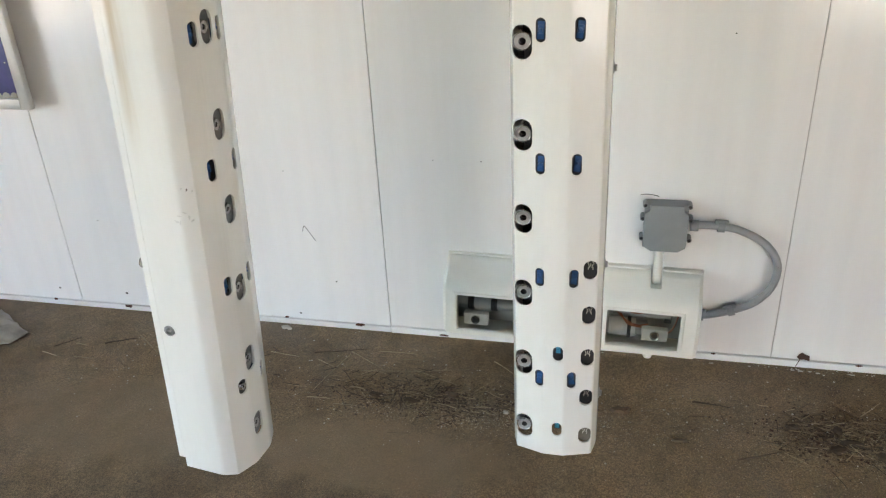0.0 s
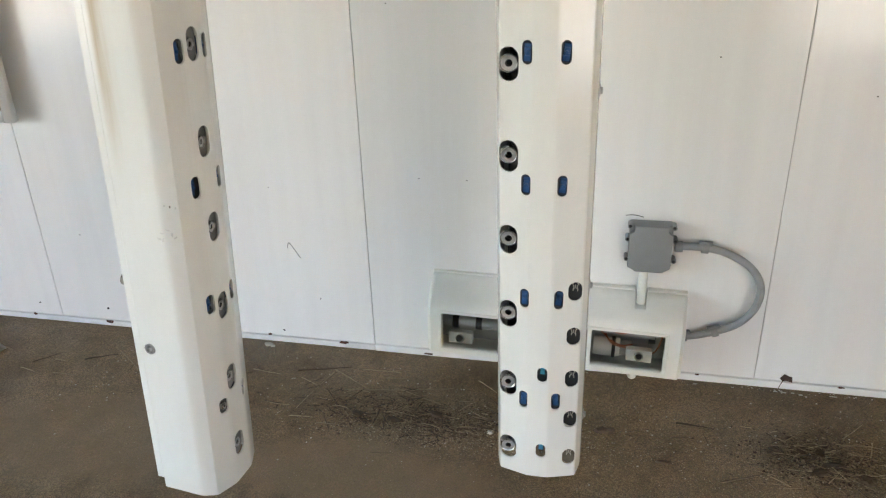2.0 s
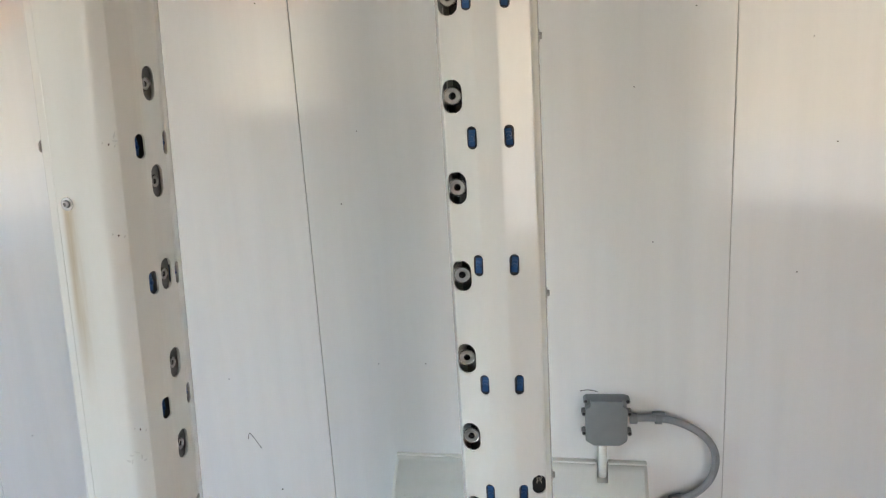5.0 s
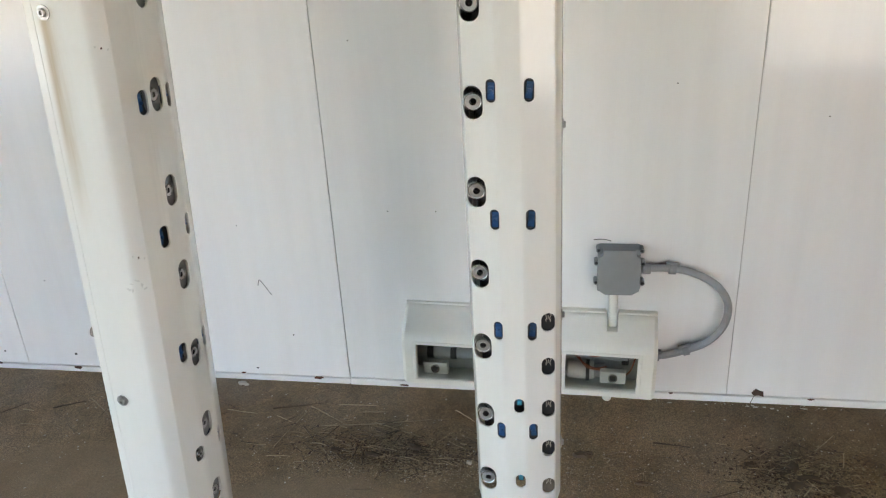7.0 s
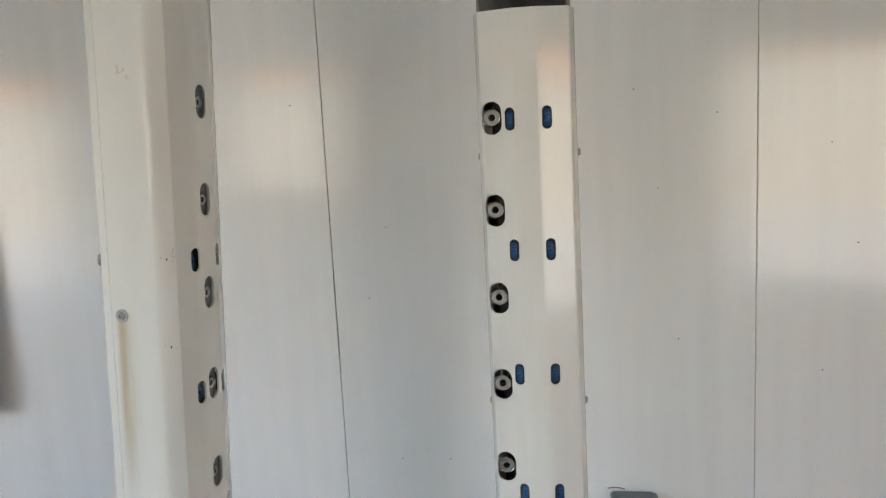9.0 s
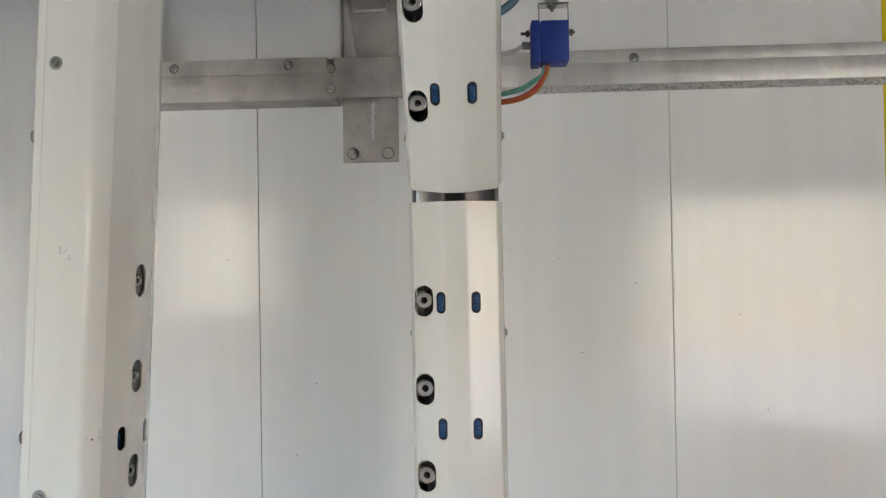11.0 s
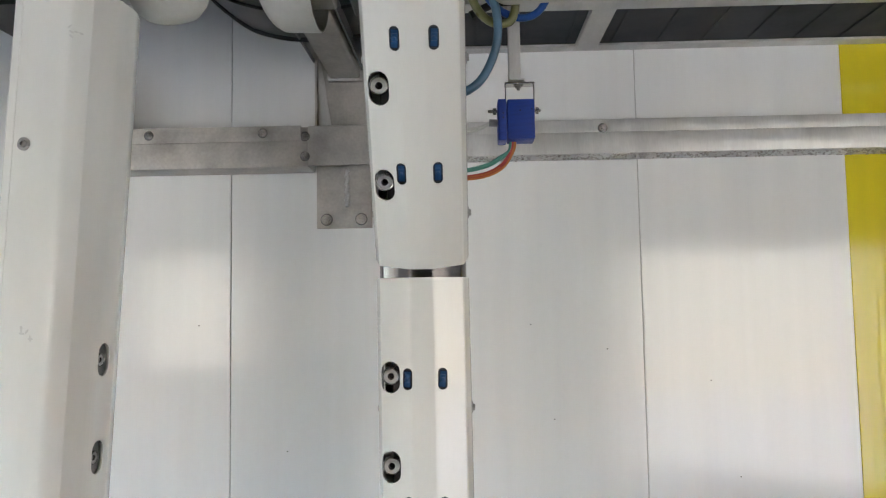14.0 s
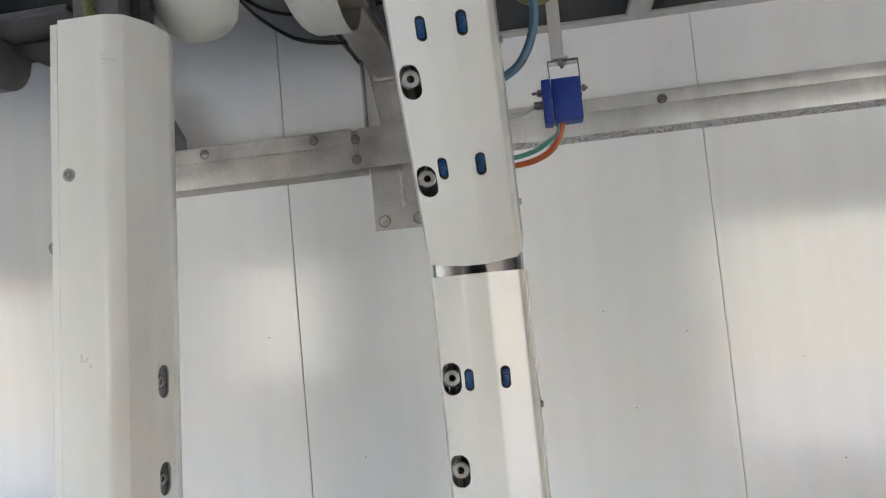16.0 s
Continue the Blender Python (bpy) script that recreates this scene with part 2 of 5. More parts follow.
def floor_material():
    """Damp brown concrete with dried silt, wet patches and fine sand."""
    m = bpy.data.materials.new("damp_silty_concrete")
    m.use_nodes = True
    nt = m.node_tree
    n, l = nt.nodes, nt.links
    b = n["Principled BSDF"]
    tc = n.new("ShaderNodeTexCoord")

    def noise_at(scale, detail=6, rough=0.6):
        t = n.new("ShaderNodeTexNoise")
        t.inputs["Scale"].default_value, t.inputs["Detail"].default_value, t.inputs["Roughness"].default_value = scale, detail, rough
        l.new(tc.outputs["Object"], t.inputs["Vector"])
        return t.outputs["Fac"]

    def ramp(sock, *stops):
        r = n.new("ShaderNodeValToRGB")
        while len(r.color_ramp.elements) < len(stops):
            r.color_ramp.elements.new(0.5)
        for e, (p, c) in zip(r.color_ramp.elements, stops):
            e.position, e.color = p, (*c, 1)
        l.new(sock, r.inputs["Fac"])
        return r.outputs["Color"]

    def mixed(kind, fac, a, c):
        q = n.new("ShaderNodeMix")
        q.data_type, q.blend_type = "RGBA", kind
        q.inputs[0].default_value = fac
        l.new(a, q.inputs[6])
        l.new(c, q.inputs[7])
        return q.outputs[2]

    base = ramp(noise_at(1.7), (0.34, (0.23, 0.153, 0.082)), (0.47, (0.33, 0.22, 0.12)), (0.62, (0.43, 0.295, 0.168)))
    mid = ramp(noise_at(14, 8, 0.7), (0.32, (0.55, 0.54, 0.52)), (0.66, (1.0, 1.0, 1.0)))
    sand = ramp(noise_at(240, 5, 0.9), (0.43, (0.06, 0.055, 0.05)), (0.50, (0.55, 0.54, 0.52)), (0.57, (1.0, 0.98, 0.93)))
    col = mixed("MULTIPLY", 0.72, mixed("MULTIPLY", 0.85, base, mid), sand)
    for cx, cy, rx, ry, seed in ((-0.62, 1.44, 0.42, 0.24, 0.0), (0.10, 1.42, 0.42, 0.15, 3.1)):
        mp = n.new("ShaderNodeMapping")
        mp.inputs["Location"].default_value = (-cx / rx, -cy / ry, 0)
        mp.inputs["Scale"].default_value = (1 / rx, 1 / ry, 0)
        l.new(tc.outputs["Object"], mp.inputs["Vector"])
        ln = n.new("ShaderNodeVectorMath")
        ln.operation = "LENGTH"
        l.new(mp.outputs["Vector"], ln.inputs[0])
        wob = n.new("ShaderNodeMath")
        wob.operation = "MULTIPLY_ADD"
        wob.inputs[1].default_value, wob.inputs[2].default_value = 1.1, -0.55
        l.new(noise_at(5 + seed, 6, 0.65), wob.inputs[0])
        add = n.new("ShaderNodeMath")
        l.new(ln.outputs["Value"], add.inputs[0])
        l.new(wob.outputs[0], add.inputs[1])
        fade = n.new("ShaderNodeMapRange")
        fade.interpolation_type = "SMOOTHSTEP"
        for key, v in zip(("From Min", "From Max", "To Min", "To Max"), (1.08, 0.62, 0.0, 0.62)):
            fade.inputs[key].default_value = v
        l.new(add.outputs[0], fade.inputs["Value"])
        q = n.new("ShaderNodeMix")
        q.data_type = "RGBA"
        q.inputs[7].default_value = (0.25, 0.172, 0.099, 1)
        l.new(fade.outputs["Result"], q.inputs[0])
        l.new(col, q.inputs[6])
        col = q.outputs[2]
    l.new(col, b.inputs["Base Color"])
    rg = n.new("ShaderNodeMapRange")
    rg.inputs["From Min"].default_value, rg.inputs["From Max"].default_value = 0.35, 0.62
    rg.inputs["To Min"].default_value, rg.inputs["To Max"].default_value = 0.42, 0.85
    l.new(noise_at(2.3), rg.inputs["Value"])
    l.new(rg.outputs["Result"], b.inputs["Roughness"])
    bp = n.new("ShaderNodeBump")
    bp.inputs["Strength"].default_value, bp.inputs["Distance"].default_value = 0.6, 0.003
    l.new(noise_at(300, 6, 0.8), bp.inputs["Height"])
    l.new(bp.outputs["Normal"], b.inputs["Normal"])
    return m


FLOOR = floor_material()


# ---- builders ----
def obj(name, bm, material, parent=None, m=None, label="", smooth=None):
    me = bpy.data.meshes.new(name)
    if smooth is not None:
        bmesh.ops.recalc_face_normals(bm, faces=bm.faces)
    bm.to_mesh(me)
    bm.free()
    for x in material if isinstance(material, (list, tuple)) else (material,):
        me.materials.append(x)
    if smooth is not None:
        me.shade_smooth()
        me.set_sharp_from_angle(angle=radians(smooth))
    ob = new(name, me)
    if parent:
        ob.parent = parent
    if m is not None:
        ob.matrix_basis = m
    if label:
        ob["label"] = label
    return ob


def part(name, bm, material, parent, label="", m=None, smooth=35):
    return obj(name, bm, material, parent, m, label, smooth)


def empty(name, m=None):
    e = new(name)
    e.empty_display_size = 0.05
    if m is not None:
        e.matrix_basis = m
    return e


def box(x0, x1, y0, y1, z0, z1, bevel=0.0, seg=2, bm=None):
    b = bmesh.new()
    bmesh.ops.create_cube(b, size=1)
    bmesh.ops.transform(b, matrix=Matrix.Translation(((x0 + x1) / 2, (y0 + y1) / 2, (z0 + z1) / 2)) @ Matrix.Diagonal((x1 - x0, y1 - y0, z1 - z0, 1)), verts=b.verts)
    if bevel:
        bmesh.ops.bevel(b, geom=b.edges[:], offset=bevel, segments=seg, profile=0.5, affect="EDGES")
    return join(bm, b)


def join(bm, b):
    if bm is None:
        return b
    me = bpy.data.meshes.new("tmp")
    b.to_mesh(me)
    b.free()
    bm.from_mesh(me)
    bpy.data.meshes.remove(me)
    return bm


def moved(b, m):
    bmesh.ops.transform(b, matrix=m, verts=b.verts)
    return b


def lathe(profile, seg=24, bm=None, mats=None):
    """Profile of (radius, height) turned about z; mats: a material index for each stretch of the profile."""
    b = bmesh.new()
    rings = []
    for r, h in profile:
        if r < 1e-6:
            rings.append([b.verts.new((0, 0, h))])
        else:
            rings.append([b.verts.new((r * math.cos(2 * math.pi * k / seg), r * math.sin(2 * math.pi * k / seg), h)) for k in range(seg)])
    for i, (a, c) in enumerate(zip(rings, rings[1:])):
        for k in range(seg):
            j = (k + 1) % seg
            vs = [a[0], c[j], c[k]] if len(a) == 1 else [a[k], a[j], c[0]] if len(c) == 1 else [a[k], a[j], c[j], c[k]]
            f = b.faces.new(vs)
            if mats:
                f.material_index = mats[i]
    return join(bm, b)


def prism(points, z0, z1, bm=None):
    """A closed outline in x, y drawn up from z0 to z1."""
    b = bmesh.new()
    lo = [b.verts.new((x, y, z0)) for x, y in points]
    hi = [b.verts.new((x, y, z1)) for x, y in points]
    n = len(points)
    b.faces.new(lo[::-1])
    b.faces.new(hi)
    for k in range(n):
        b.faces.new((lo[k], lo[(k + 1) % n], hi[(k + 1) % n], hi[k]))
    bmesh.ops.recalc_face_normals(b, faces=b.faces)
    return join(bm, b)


def stadium(w, h, seg=8):
    """Outline of an upright slot w wide and h high, in x, y."""
    r = w / 2
    pts = [(r * math.cos(math.pi * k / seg), h / 2 - r + r * math.sin(math.pi * k / seg)) for k in range(seg + 1)]
    return pts + [(-x, -y) for x, y in pts]


def tube(points, r, seg=10, bm=None, closed_ends=True, taper=None):
    """A round bar along points, smoothed by Catmull-Rom."""
    p = [Vector(q) for q in points]
    if len(p) > 2:
        out = []
        ext = [p[0] * 2 - p[1]] + p + [p[-1] * 2 - p[-2]]
        for i in range(1, len(ext) - 2):
            a, b_, c, d = ext[i - 1: i + 3]
            for s in range(6):
                t = s / 6
                out.append(0.5 * (2 * b_ + (c - a) * t + (2 * a - 5 * b_ + 4 * c - d) * t * t + (3 * b_ - a - 3 * c + d) * t ** 3))
        out.append(p[-1])
        p = out
    b = bmesh.new()
    rings = []
    up = Vector((0.13, 0.27, 0.95)).normalized()
    for i, q in enumerate(p):
        d = (p[min(i + 1, len(p) - 1)] - p[max(i - 1, 0)]).normalized()
        s = d.cross(up)
        if s.length < 1e-3:
            s = d.cross(Vector((1, 0, 0)))
        s.normalize()
        u = s.cross(d)
        rr = r if taper is None else r * (1 + (taper - 1) * i / (len(p) - 1))
        rings.append([b.verts.new(q + rr * (math.cos(2 * math.pi * k / seg) * s + math.sin(2 * math.pi * k / seg) * u)) for k in range(seg)])
    for a, c in zip(rings, rings[1:]):
        for k in range(seg):
            b.faces.new((a[k], a[(k + 1) % seg], c[(k + 1) % seg], c[k]))
    if closed_ends:
        b.faces.new(rings[0][::-1])
        b.faces.new(rings[-1])
    return join(bm, b)


def cut(bm, cutter):
    """bm with the solid cutter taken away."""
    a = new("solid", bpy.data.meshes.new("solid"))
    c = new("cutter", bpy.data.meshes.new("cutter"))
    bm.to_mesh(a.data)
    cutter.to_mesh(c.data)
    bm.free()
    cutter.free()
    mod = a.modifiers.new("cut", "BOOLEAN")
    mod.operation, mod.object, mod.solver = "DIFFERENCE", c, "EXACT"
    dg = bpy.context.evaluated_depsgraph_get()
    dg.update()
    me = bpy.data.meshes.new_from_object(a.evaluated_get(dg))
    out = bmesh.new()
    out.from_mesh(me)
    for o in (a, c):
        d = o.data
        bpy.data.objects.remove(o)
        bpy.data.meshes.remove(d)
    bpy.data.meshes.remove(me)
    return out


def facing(x, y, z):
    """Turns z of a lathe towards -y, at a place."""
    return Matrix.Translation((x, y, z)) @ Matrix.Rotation(radians(90), 4, "X")


def hex_bolt(r=0.008, h=0.006):
    """Washer and hexagon head along z."""
    b = lathe([(0, 0), (r * 1.55, 0), (r * 1.55, 0.0018), (0, 0.0018)], 20)
    pts = [(r * math.cos(math.pi * k / 3), r * math.sin(math.pi * k / 3)) for k in range(6)]
    prism(pts, 0.0018, h, b)
    lathe([(r * 0.55, h), (r * 0.55, h + 0.004), (0, h + 0.004)], 12, b)
    return b


def socket_screw(r=0.0065):
    return lathe([(0, 0), (r * 1.7, 0), (r * 1.7, 0.0016), (r, 0.0016), (r, 0.0045), (r * 0.8, 0.006), (r * 0.5, 0.006), (r * 0.42, 0.003), (0, 0.003)], 18)


# ---- structure ----
WY = 2.0
tagged(obj("ground", box(-60, 60, -60, 60, -0.3, 0.0), APRON), "pale dry concrete yard outside the bay", "ground", kind="structure")
tagged(obj("floor", box(-4.2, 4.5, -2.7, WY + 0.12, 0.001, 0.014), FLOOR), "damp brown silty concrete floor of a wash bay", "floor", kind="structure")

wall_n = tagged(obj("wall_north", box(-4.6, 4.3, WY + 0.022, WY + 0.12, 0.0, 2.76), SEAM), "wall of glossy white lacquered panels with thin seams", "wall", kind="structure")
edges = [-4.6, -3.45, -2.3, -1.15, 0.0, 1.15]
for x in edges:
    w = 0.575 if x == 1.15 else 1.15
    hi = x + w - (0.0 if x == 1.15 else 0.0011)
    part("panel", box(x + 0.0011, hi, WY, WY + 0.022, 0.012, 2.75, 0.0012, 1), WALL, wall_n)
part("joint_filler", box(1.1492, 1.1508, WY + 0.0008, WY + 0.022, 0.012, 2.75), FILLER, wall_n, "pale grey joint filler")
for x in (1.725, 2.875):
    part("yellow_panel", box(x, x + 1.1485, WY - 0.001, WY + 0.022, 0.012, 2.75, 0.0012, 1), YELLOW, wall_n, "glossy yellow lacquered wall panel")

tagged(obj("baseboard", box(-4.6, 0.002, WY - 0.012, WY - 0.0005, 0.010, 0.032, 0.003, 2, box(0.004, 4.02, WY - 0.014, WY - 0.0005, 0.010, 0.034, 0.003, 2)), TRIM, smooth=35),
       "low white skirting strip with rust flecks", "trim", kind="structure")
tagged(obj("trim_top", box(0.405, 4.0, WY - 0.045, WY - 0.001, 2.392, 2.399, 0.001, 1, box(0.405, 4.0, WY - 0.012, WY - 0.001, 2.399, 2.4015, 0.001, 1)), ALU, smooth=35),
       "thin aluminium angle along the wall's top edge", "trim", kind="structure")

# bay shell behind and beside the camera; unseen end walls added to block light
SY = -2.5
win = [(-2.13, -1.30, 1.15, 2.2), (-0.72, -0.54, 1.3, 2.15), (2.1, 4.25, -0.1, 2.15)]
s = box(-3.9, 4.3, SY - 0.15, SY, 0.0, 2.8)
c = None
for x0, x1, z0, z1 in win:
    c = box(x0, x1, SY - 0.3, SY + 0.2, z0, z1, bm=c)
tagged(obj("wall_south", cut(s, c), PLASTER), "plain pale plaster wall with window openings", "wall", kind="structure")
roof = bmesh.new()
for k in range(70):
    x = -4.0 + 0.12 * k
    box(x, x + 0.100, SY - 0.3, WY + 0.3, 2.755, 2.78, 0.004, 1, roof)
box(-4.1, 4.5, SY - 0.3, WY + 0.4, 2.78, 2.84, bm=roof)
tagged(obj("ceiling", roof, ROOF), "dark ribbed sheet roof over the bay", "ceiling", kind="structure")
# unseen wall, added to keep east light off the arms' right faces
tagged(obj("blocking_wall_east", box(4.3, 4.45, SY - 0.15, WY + 0.12, 0.0, 2.8), PLASTER), "unseen pale end wall added to block light from the east", "wall", kind="structure")
# unseen wall and lintel, added to cut grazing and high light from the west
tagged(obj("blocking_wall_west", box(-4.05, -3.9, 0.0, WY - 0.02, 0.0, 2.8, bm=box(-4.05, -3.9, SY - 0.15, -0.001, 2.2, 2.8)), PLASTER), "unseen pale end wall and lintel added to limit light from the west", "wall", kind="structure")
front = tagged(obj("backdrop", box(-16, 16, -10.5, -10, 0.0, 3.4), BRICKY), "plain warm sunlit facade across the yard", "facade", kind="structure")
part("roof_edge", box(-16, 16, -9.99, -9.9, 2.75, 3.35), ORANGE, front, "orange roof edge")

# ---- rail and frame on the wall ----
def rail():
    t = tagged(empty("wall_rail", pose(0, 0, 0)), "weathered aluminium rail bolted along the white wall", "rail")
    b = box(0.246, 4.0, 1.905, 1.998, 2.078, 2.136, 0.0015, 2)
    part("channel", b, ALU, t)
    part("top_flange", box(0.246, 4.0, 1.945, 1.998, 2.1395, 2.181, 0.0015, 2), ALU, t)
    # black strip put in for the shadow line between channel and flange
    part("gap_shade_strip", box(0.246, 4.0, 1.9475, 1.998, 2.1362, 2.1393), BLACK, t)
    part("left_channel", box(-0.48, 0.240, 1.898, 1.998, 2.057, 2.156, 0.003, 2), ALU_DIRTY, t, "stained aluminium channel section")
    part("left_flange", box(-0.48, 0.243, 1.915, 1.998, 2.1565, 2.170, 0.002, 2), ALU_DIRTY, t)
    part("splice_plate", box(0.2412, 0.43, 1.8968, 1.9045, 2.060, 2.168, 0.001, 1), ALU_DIRTY, t)
    part("left_lip", box(-0.48, 0.222, 1.8945, 1.8978, 2.127, 2.170, 0.001, 1), ALU_DIRTY, t)
    drips = bmesh.new()
    rnd = random.Random(4)
    for _ in range(900):
        x = rnd.uniform(0.43, 2.3)
        r = rnd.uniform(0.0015, 0.0042)
        q = lathe([(0, -r * 1.1), (r * 0.8, -r * 0.7), (r, 0)], 8)
        moved(q, Matrix.Translation((x, rnd.uniform(1.909, 1.990), 2.0785)))
        join(drips, q)
    tagged(part("limescale_crust", drips, LIME, t, "limescale beads under the rail"), kind="stuff")
    for x, y, z in ((-0.195, 1.894, 2.150), (0.118, 1.894, 2.150), (0.2325, 1.8975, 2.140), (0.2325, 1.8975, 2.085), (1.045, 1.944, 2.156), (2.0, 1.944, 2.156)):
        part("bolt", hex_bolt(0.0075), STEEL, t, m=facing(x, y - 0.0008, z))
        part("washer", lathe([(0.0, 0.0), (0.0132, 0.0), (0.0132, 0.0008), (0.0, 0.0008)], 20), DARK, t, "dark rubber washer", m=facing(x, y, z))
    return t


rail()


def bracket():
    t = tagged(empty("wall_bracket", pose(0, 0, 0)), "stained aluminium wall bracket with a square outrigger beam", "bracket")
    part("plate", box(0.246, 0.402, 1.991, 1.9985, 1.897, 2.52, 0.001, 1), ALU_DIRTY, t)
    part("edge_flange", box(0.2445, 0.2515, 1.972, 1.9908, 2.184, 2.52, 0.0012, 1), ALU_DIRTY, t)
    to_wall = Matrix.Translation((0, 1.9905, 0)) @ Matrix.Rotation(radians(90), 4, "X")
    # thin paler triangle: a lighter shading of the plate, built as an overlay
    part("gusset", prism([(0.2525, 2.183), (0.290, 2.183), (0.268, 2.33), (0.2525, 2.40)], 0.0, 0.005), ALU, t, m=to_wall)
    beam = box(-0.043, 0.043, -0.66, 0.0, -0.045, 0.045, 0.007, 3)
    beam = cut(beam, box(-0.037, 0.037, -0.70, -0.02, -0.039, 0.039))
    part("beam", beam, ALU_DIRTY, t, m=pose(0.330, 1.990, 2.367, -2.0, 0, -1.0))
    part("beam_collar", box(0.280, 0.381, 1.976, 1.9908, 2.315, 2.42, 0.003, 2), ALU_DIRTY, t)
    part("cheek_plate", box(0.3765, 0.3815, 1.42, 1.9908, 2.345, 2.45, 0.001, 1), DGREY, t)
    part("edge_strip", box(0.238, 0.244, 1.50, 1.985, 2.372, 2.386, 0.001, 1), STEEL_DARK, t)
    part("strip_plate", box(0.2445, 0.284, 1.50, 1.985, 2.380, 2.386, 0.001, 1), ALU_DIRTY, t)
    for k in range(14):
        q = lathe([(0.006, -0.003), (0.0065, 0.0), (0.004, 0.003), (0, 0.0035)], 8)
        part("weld_bead", q, ALU, t, m=facing(0.332 + 0.002 * math.sin(k * 2.1), 1.990, 1.962 + 0.0075 * k))
    for x in (0.274, 0.372):
        part("bolt", hex_bolt(0.0095, 0.008), STEEL, t, m=facing(x, 1.9895, 1.922))
        part("washer", lathe([(0.0, 0.0), (0.0172, 0.0), (0.0172, 0.0008), (0.0, 0.0008)], 20), DARK, t, "dark rubber washer", m=facing(x, 1.9908, 1.922))
    return t


bracket()


def rail_gusset():
    """Dark sloped plate that stands on the rail behind the leaning arm."""
    b = prism([(-0.46, 2.1715), (-0.263, 2.1715), (-0.264, 2.212), (-0.272, 2.230), (-0.327, 2.335), (-0.46, 2.335)], 0.0, 0.006)
    tagged(obj("gusset_plate", b, DGREY, None, Matrix.Translation((0, 1.932, 0)) @ Matrix.Rotation(radians(90), 4, "X")), "dark sloped gusset plate standing on the rail", "gusset plate")


rail_gusset()


def top_frame():
    t = tagged(empty("ceiling_truss", pose(0, 0, 0)), "horizontal aluminium truss under the dark roof", "truss")
    part("front_beam", box(0.55, 4.2, 1.60, 1.655, 2.374, 2.50, 0.004, 2), ALU, t)
    part("beam_lip", box(0.55, 4.2, 1.590, 1.5995, 2.42, 2.428, 0.001, 1), ALU, t)
    for x in (0.975, 2.1):
        part("cross_bar", box(x + 0.004, x + 0.064, 1.656, 1.954, 2.384, 2.4015, 0.002, 1), ALU, t)
    soffit = box(0.42, 4.2, 1.656, 1.998, 2.402, 2.410)
    part("soffit_sheet", soffit, ROOF, t, "dark ribbed soffit sheet")
    for k in range(30):
        x = 0.45 + 0.125 * k
        part("soffit_rib", box(x, x + 0.006, 1.658, 1.952, 2.397, 2.4015, 0.001, 1), ROOF, t)
    for x in (0.62, 1.6, 2.6, 3.6):
        part("hanger", box(x, x + 0.04, 1.61, 1.65, 2.5005, 2.78, 0.002, 1), ALU, t)
    return t


top_frame()


# ---- spray arms ----
HALF_SLIM = [(0.022, 0.0), (0.030, 0.0012), (0.038, 0.0038), (0.068, 0.0160), (0.0715, 0.0180), (0.0735, 0.0210), (0.0815, 0.0405), (0.0833, 0.0462), (0.084, 0.0520), (0.084, 0.133)]
HALF_WIDE = [(0.019, 0.0), (0.0225, 0.0006), (0.027, 0.0019), (0.0755, 0.0164), (0.0775, 0.0178), (0.0788, 0.0198), (0.0856, 0.0405), (0.0869, 0.0462), (0.0876, 0.0520), (0.0885, 0.133)]
WIDE_MID = -0.0085
LEAN = 0.0085


def arm_profile(inset=0.0, wide=False):
    """Folded sheet cover outline, front towards -y; the wide one lies off the nozzle line's middle."""
    half, mid = (HALF_WIDE, WIDE_MID) if wide else (HALF_SLIM, 0.0)
    pts = [(-x, y) for x, y in reversed(half)] + half
    return [(mid + x * (1 - inset / 0.084), y + inset if y < 0.1 else y) for x, y in pts]


def arm_cover(z0, z1, slots, thick=0.003, wide=False, corner=0.0, lean=0.0):
    """Open-backed cover with slots; corner: how far the lower edge is cut up towards its sides, lean: its shift to +x."""
    outer, inner = arm_profile(0.0, wide), arm_profile(thick, wide)
    b = bmesh.new()
    rows = []
    for z in (z0, z1):
        rows.append([[b.verts.new((x + (lean if z == z0 else 0.0), y, z + (corner * min(1.0, max(0.0, (y - 0.012) / 0.034)) ** 2 if z == z0 else 0.0))) for x, y in pts] for pts in (outer, inner)])
    (o0, i0), (o1, i1) = rows
    n = len(outer)
    for k in range(n - 1):
        b.faces.new((o0[k], o0[k + 1], o1[k + 1], o1[k]))
        b.faces.new((i0[k + 1], i0[k], i1[k], i1[k + 1]))
        b.faces.new((o0[k + 1], o0[k], i0[k], i0[k + 1]))
        b.faces.new((o1[k], o1[k + 1], i1[k + 1], i1[k]))
    b.faces.new((o0[0], o1[0], i1[0], i0[0]))
    b.faces.new((o0[-1], i0[-1], i1[-1], o1[-1]))
    bmesh.ops.recalc_face_normals(b, faces=b.faces)
    c = None
    for u, z, w, h in slots:
        q = prism(stadium(w, h), -0.03, 0.05)
        moved(q, Matrix.Translation((u, 0.0, z)) @ Matrix.Rotation(radians(90), 4, "X"))
        c = join(c, q)
    return cut(b, c) if c else b


def surf(u, wide=False):
    """Depth of the cover's face at u."""
    pts = arm_profile(0.0, wide)[1:-1]
    return float(np.interp(u, [p[0] for p in pts], [p[1] for p in pts]))


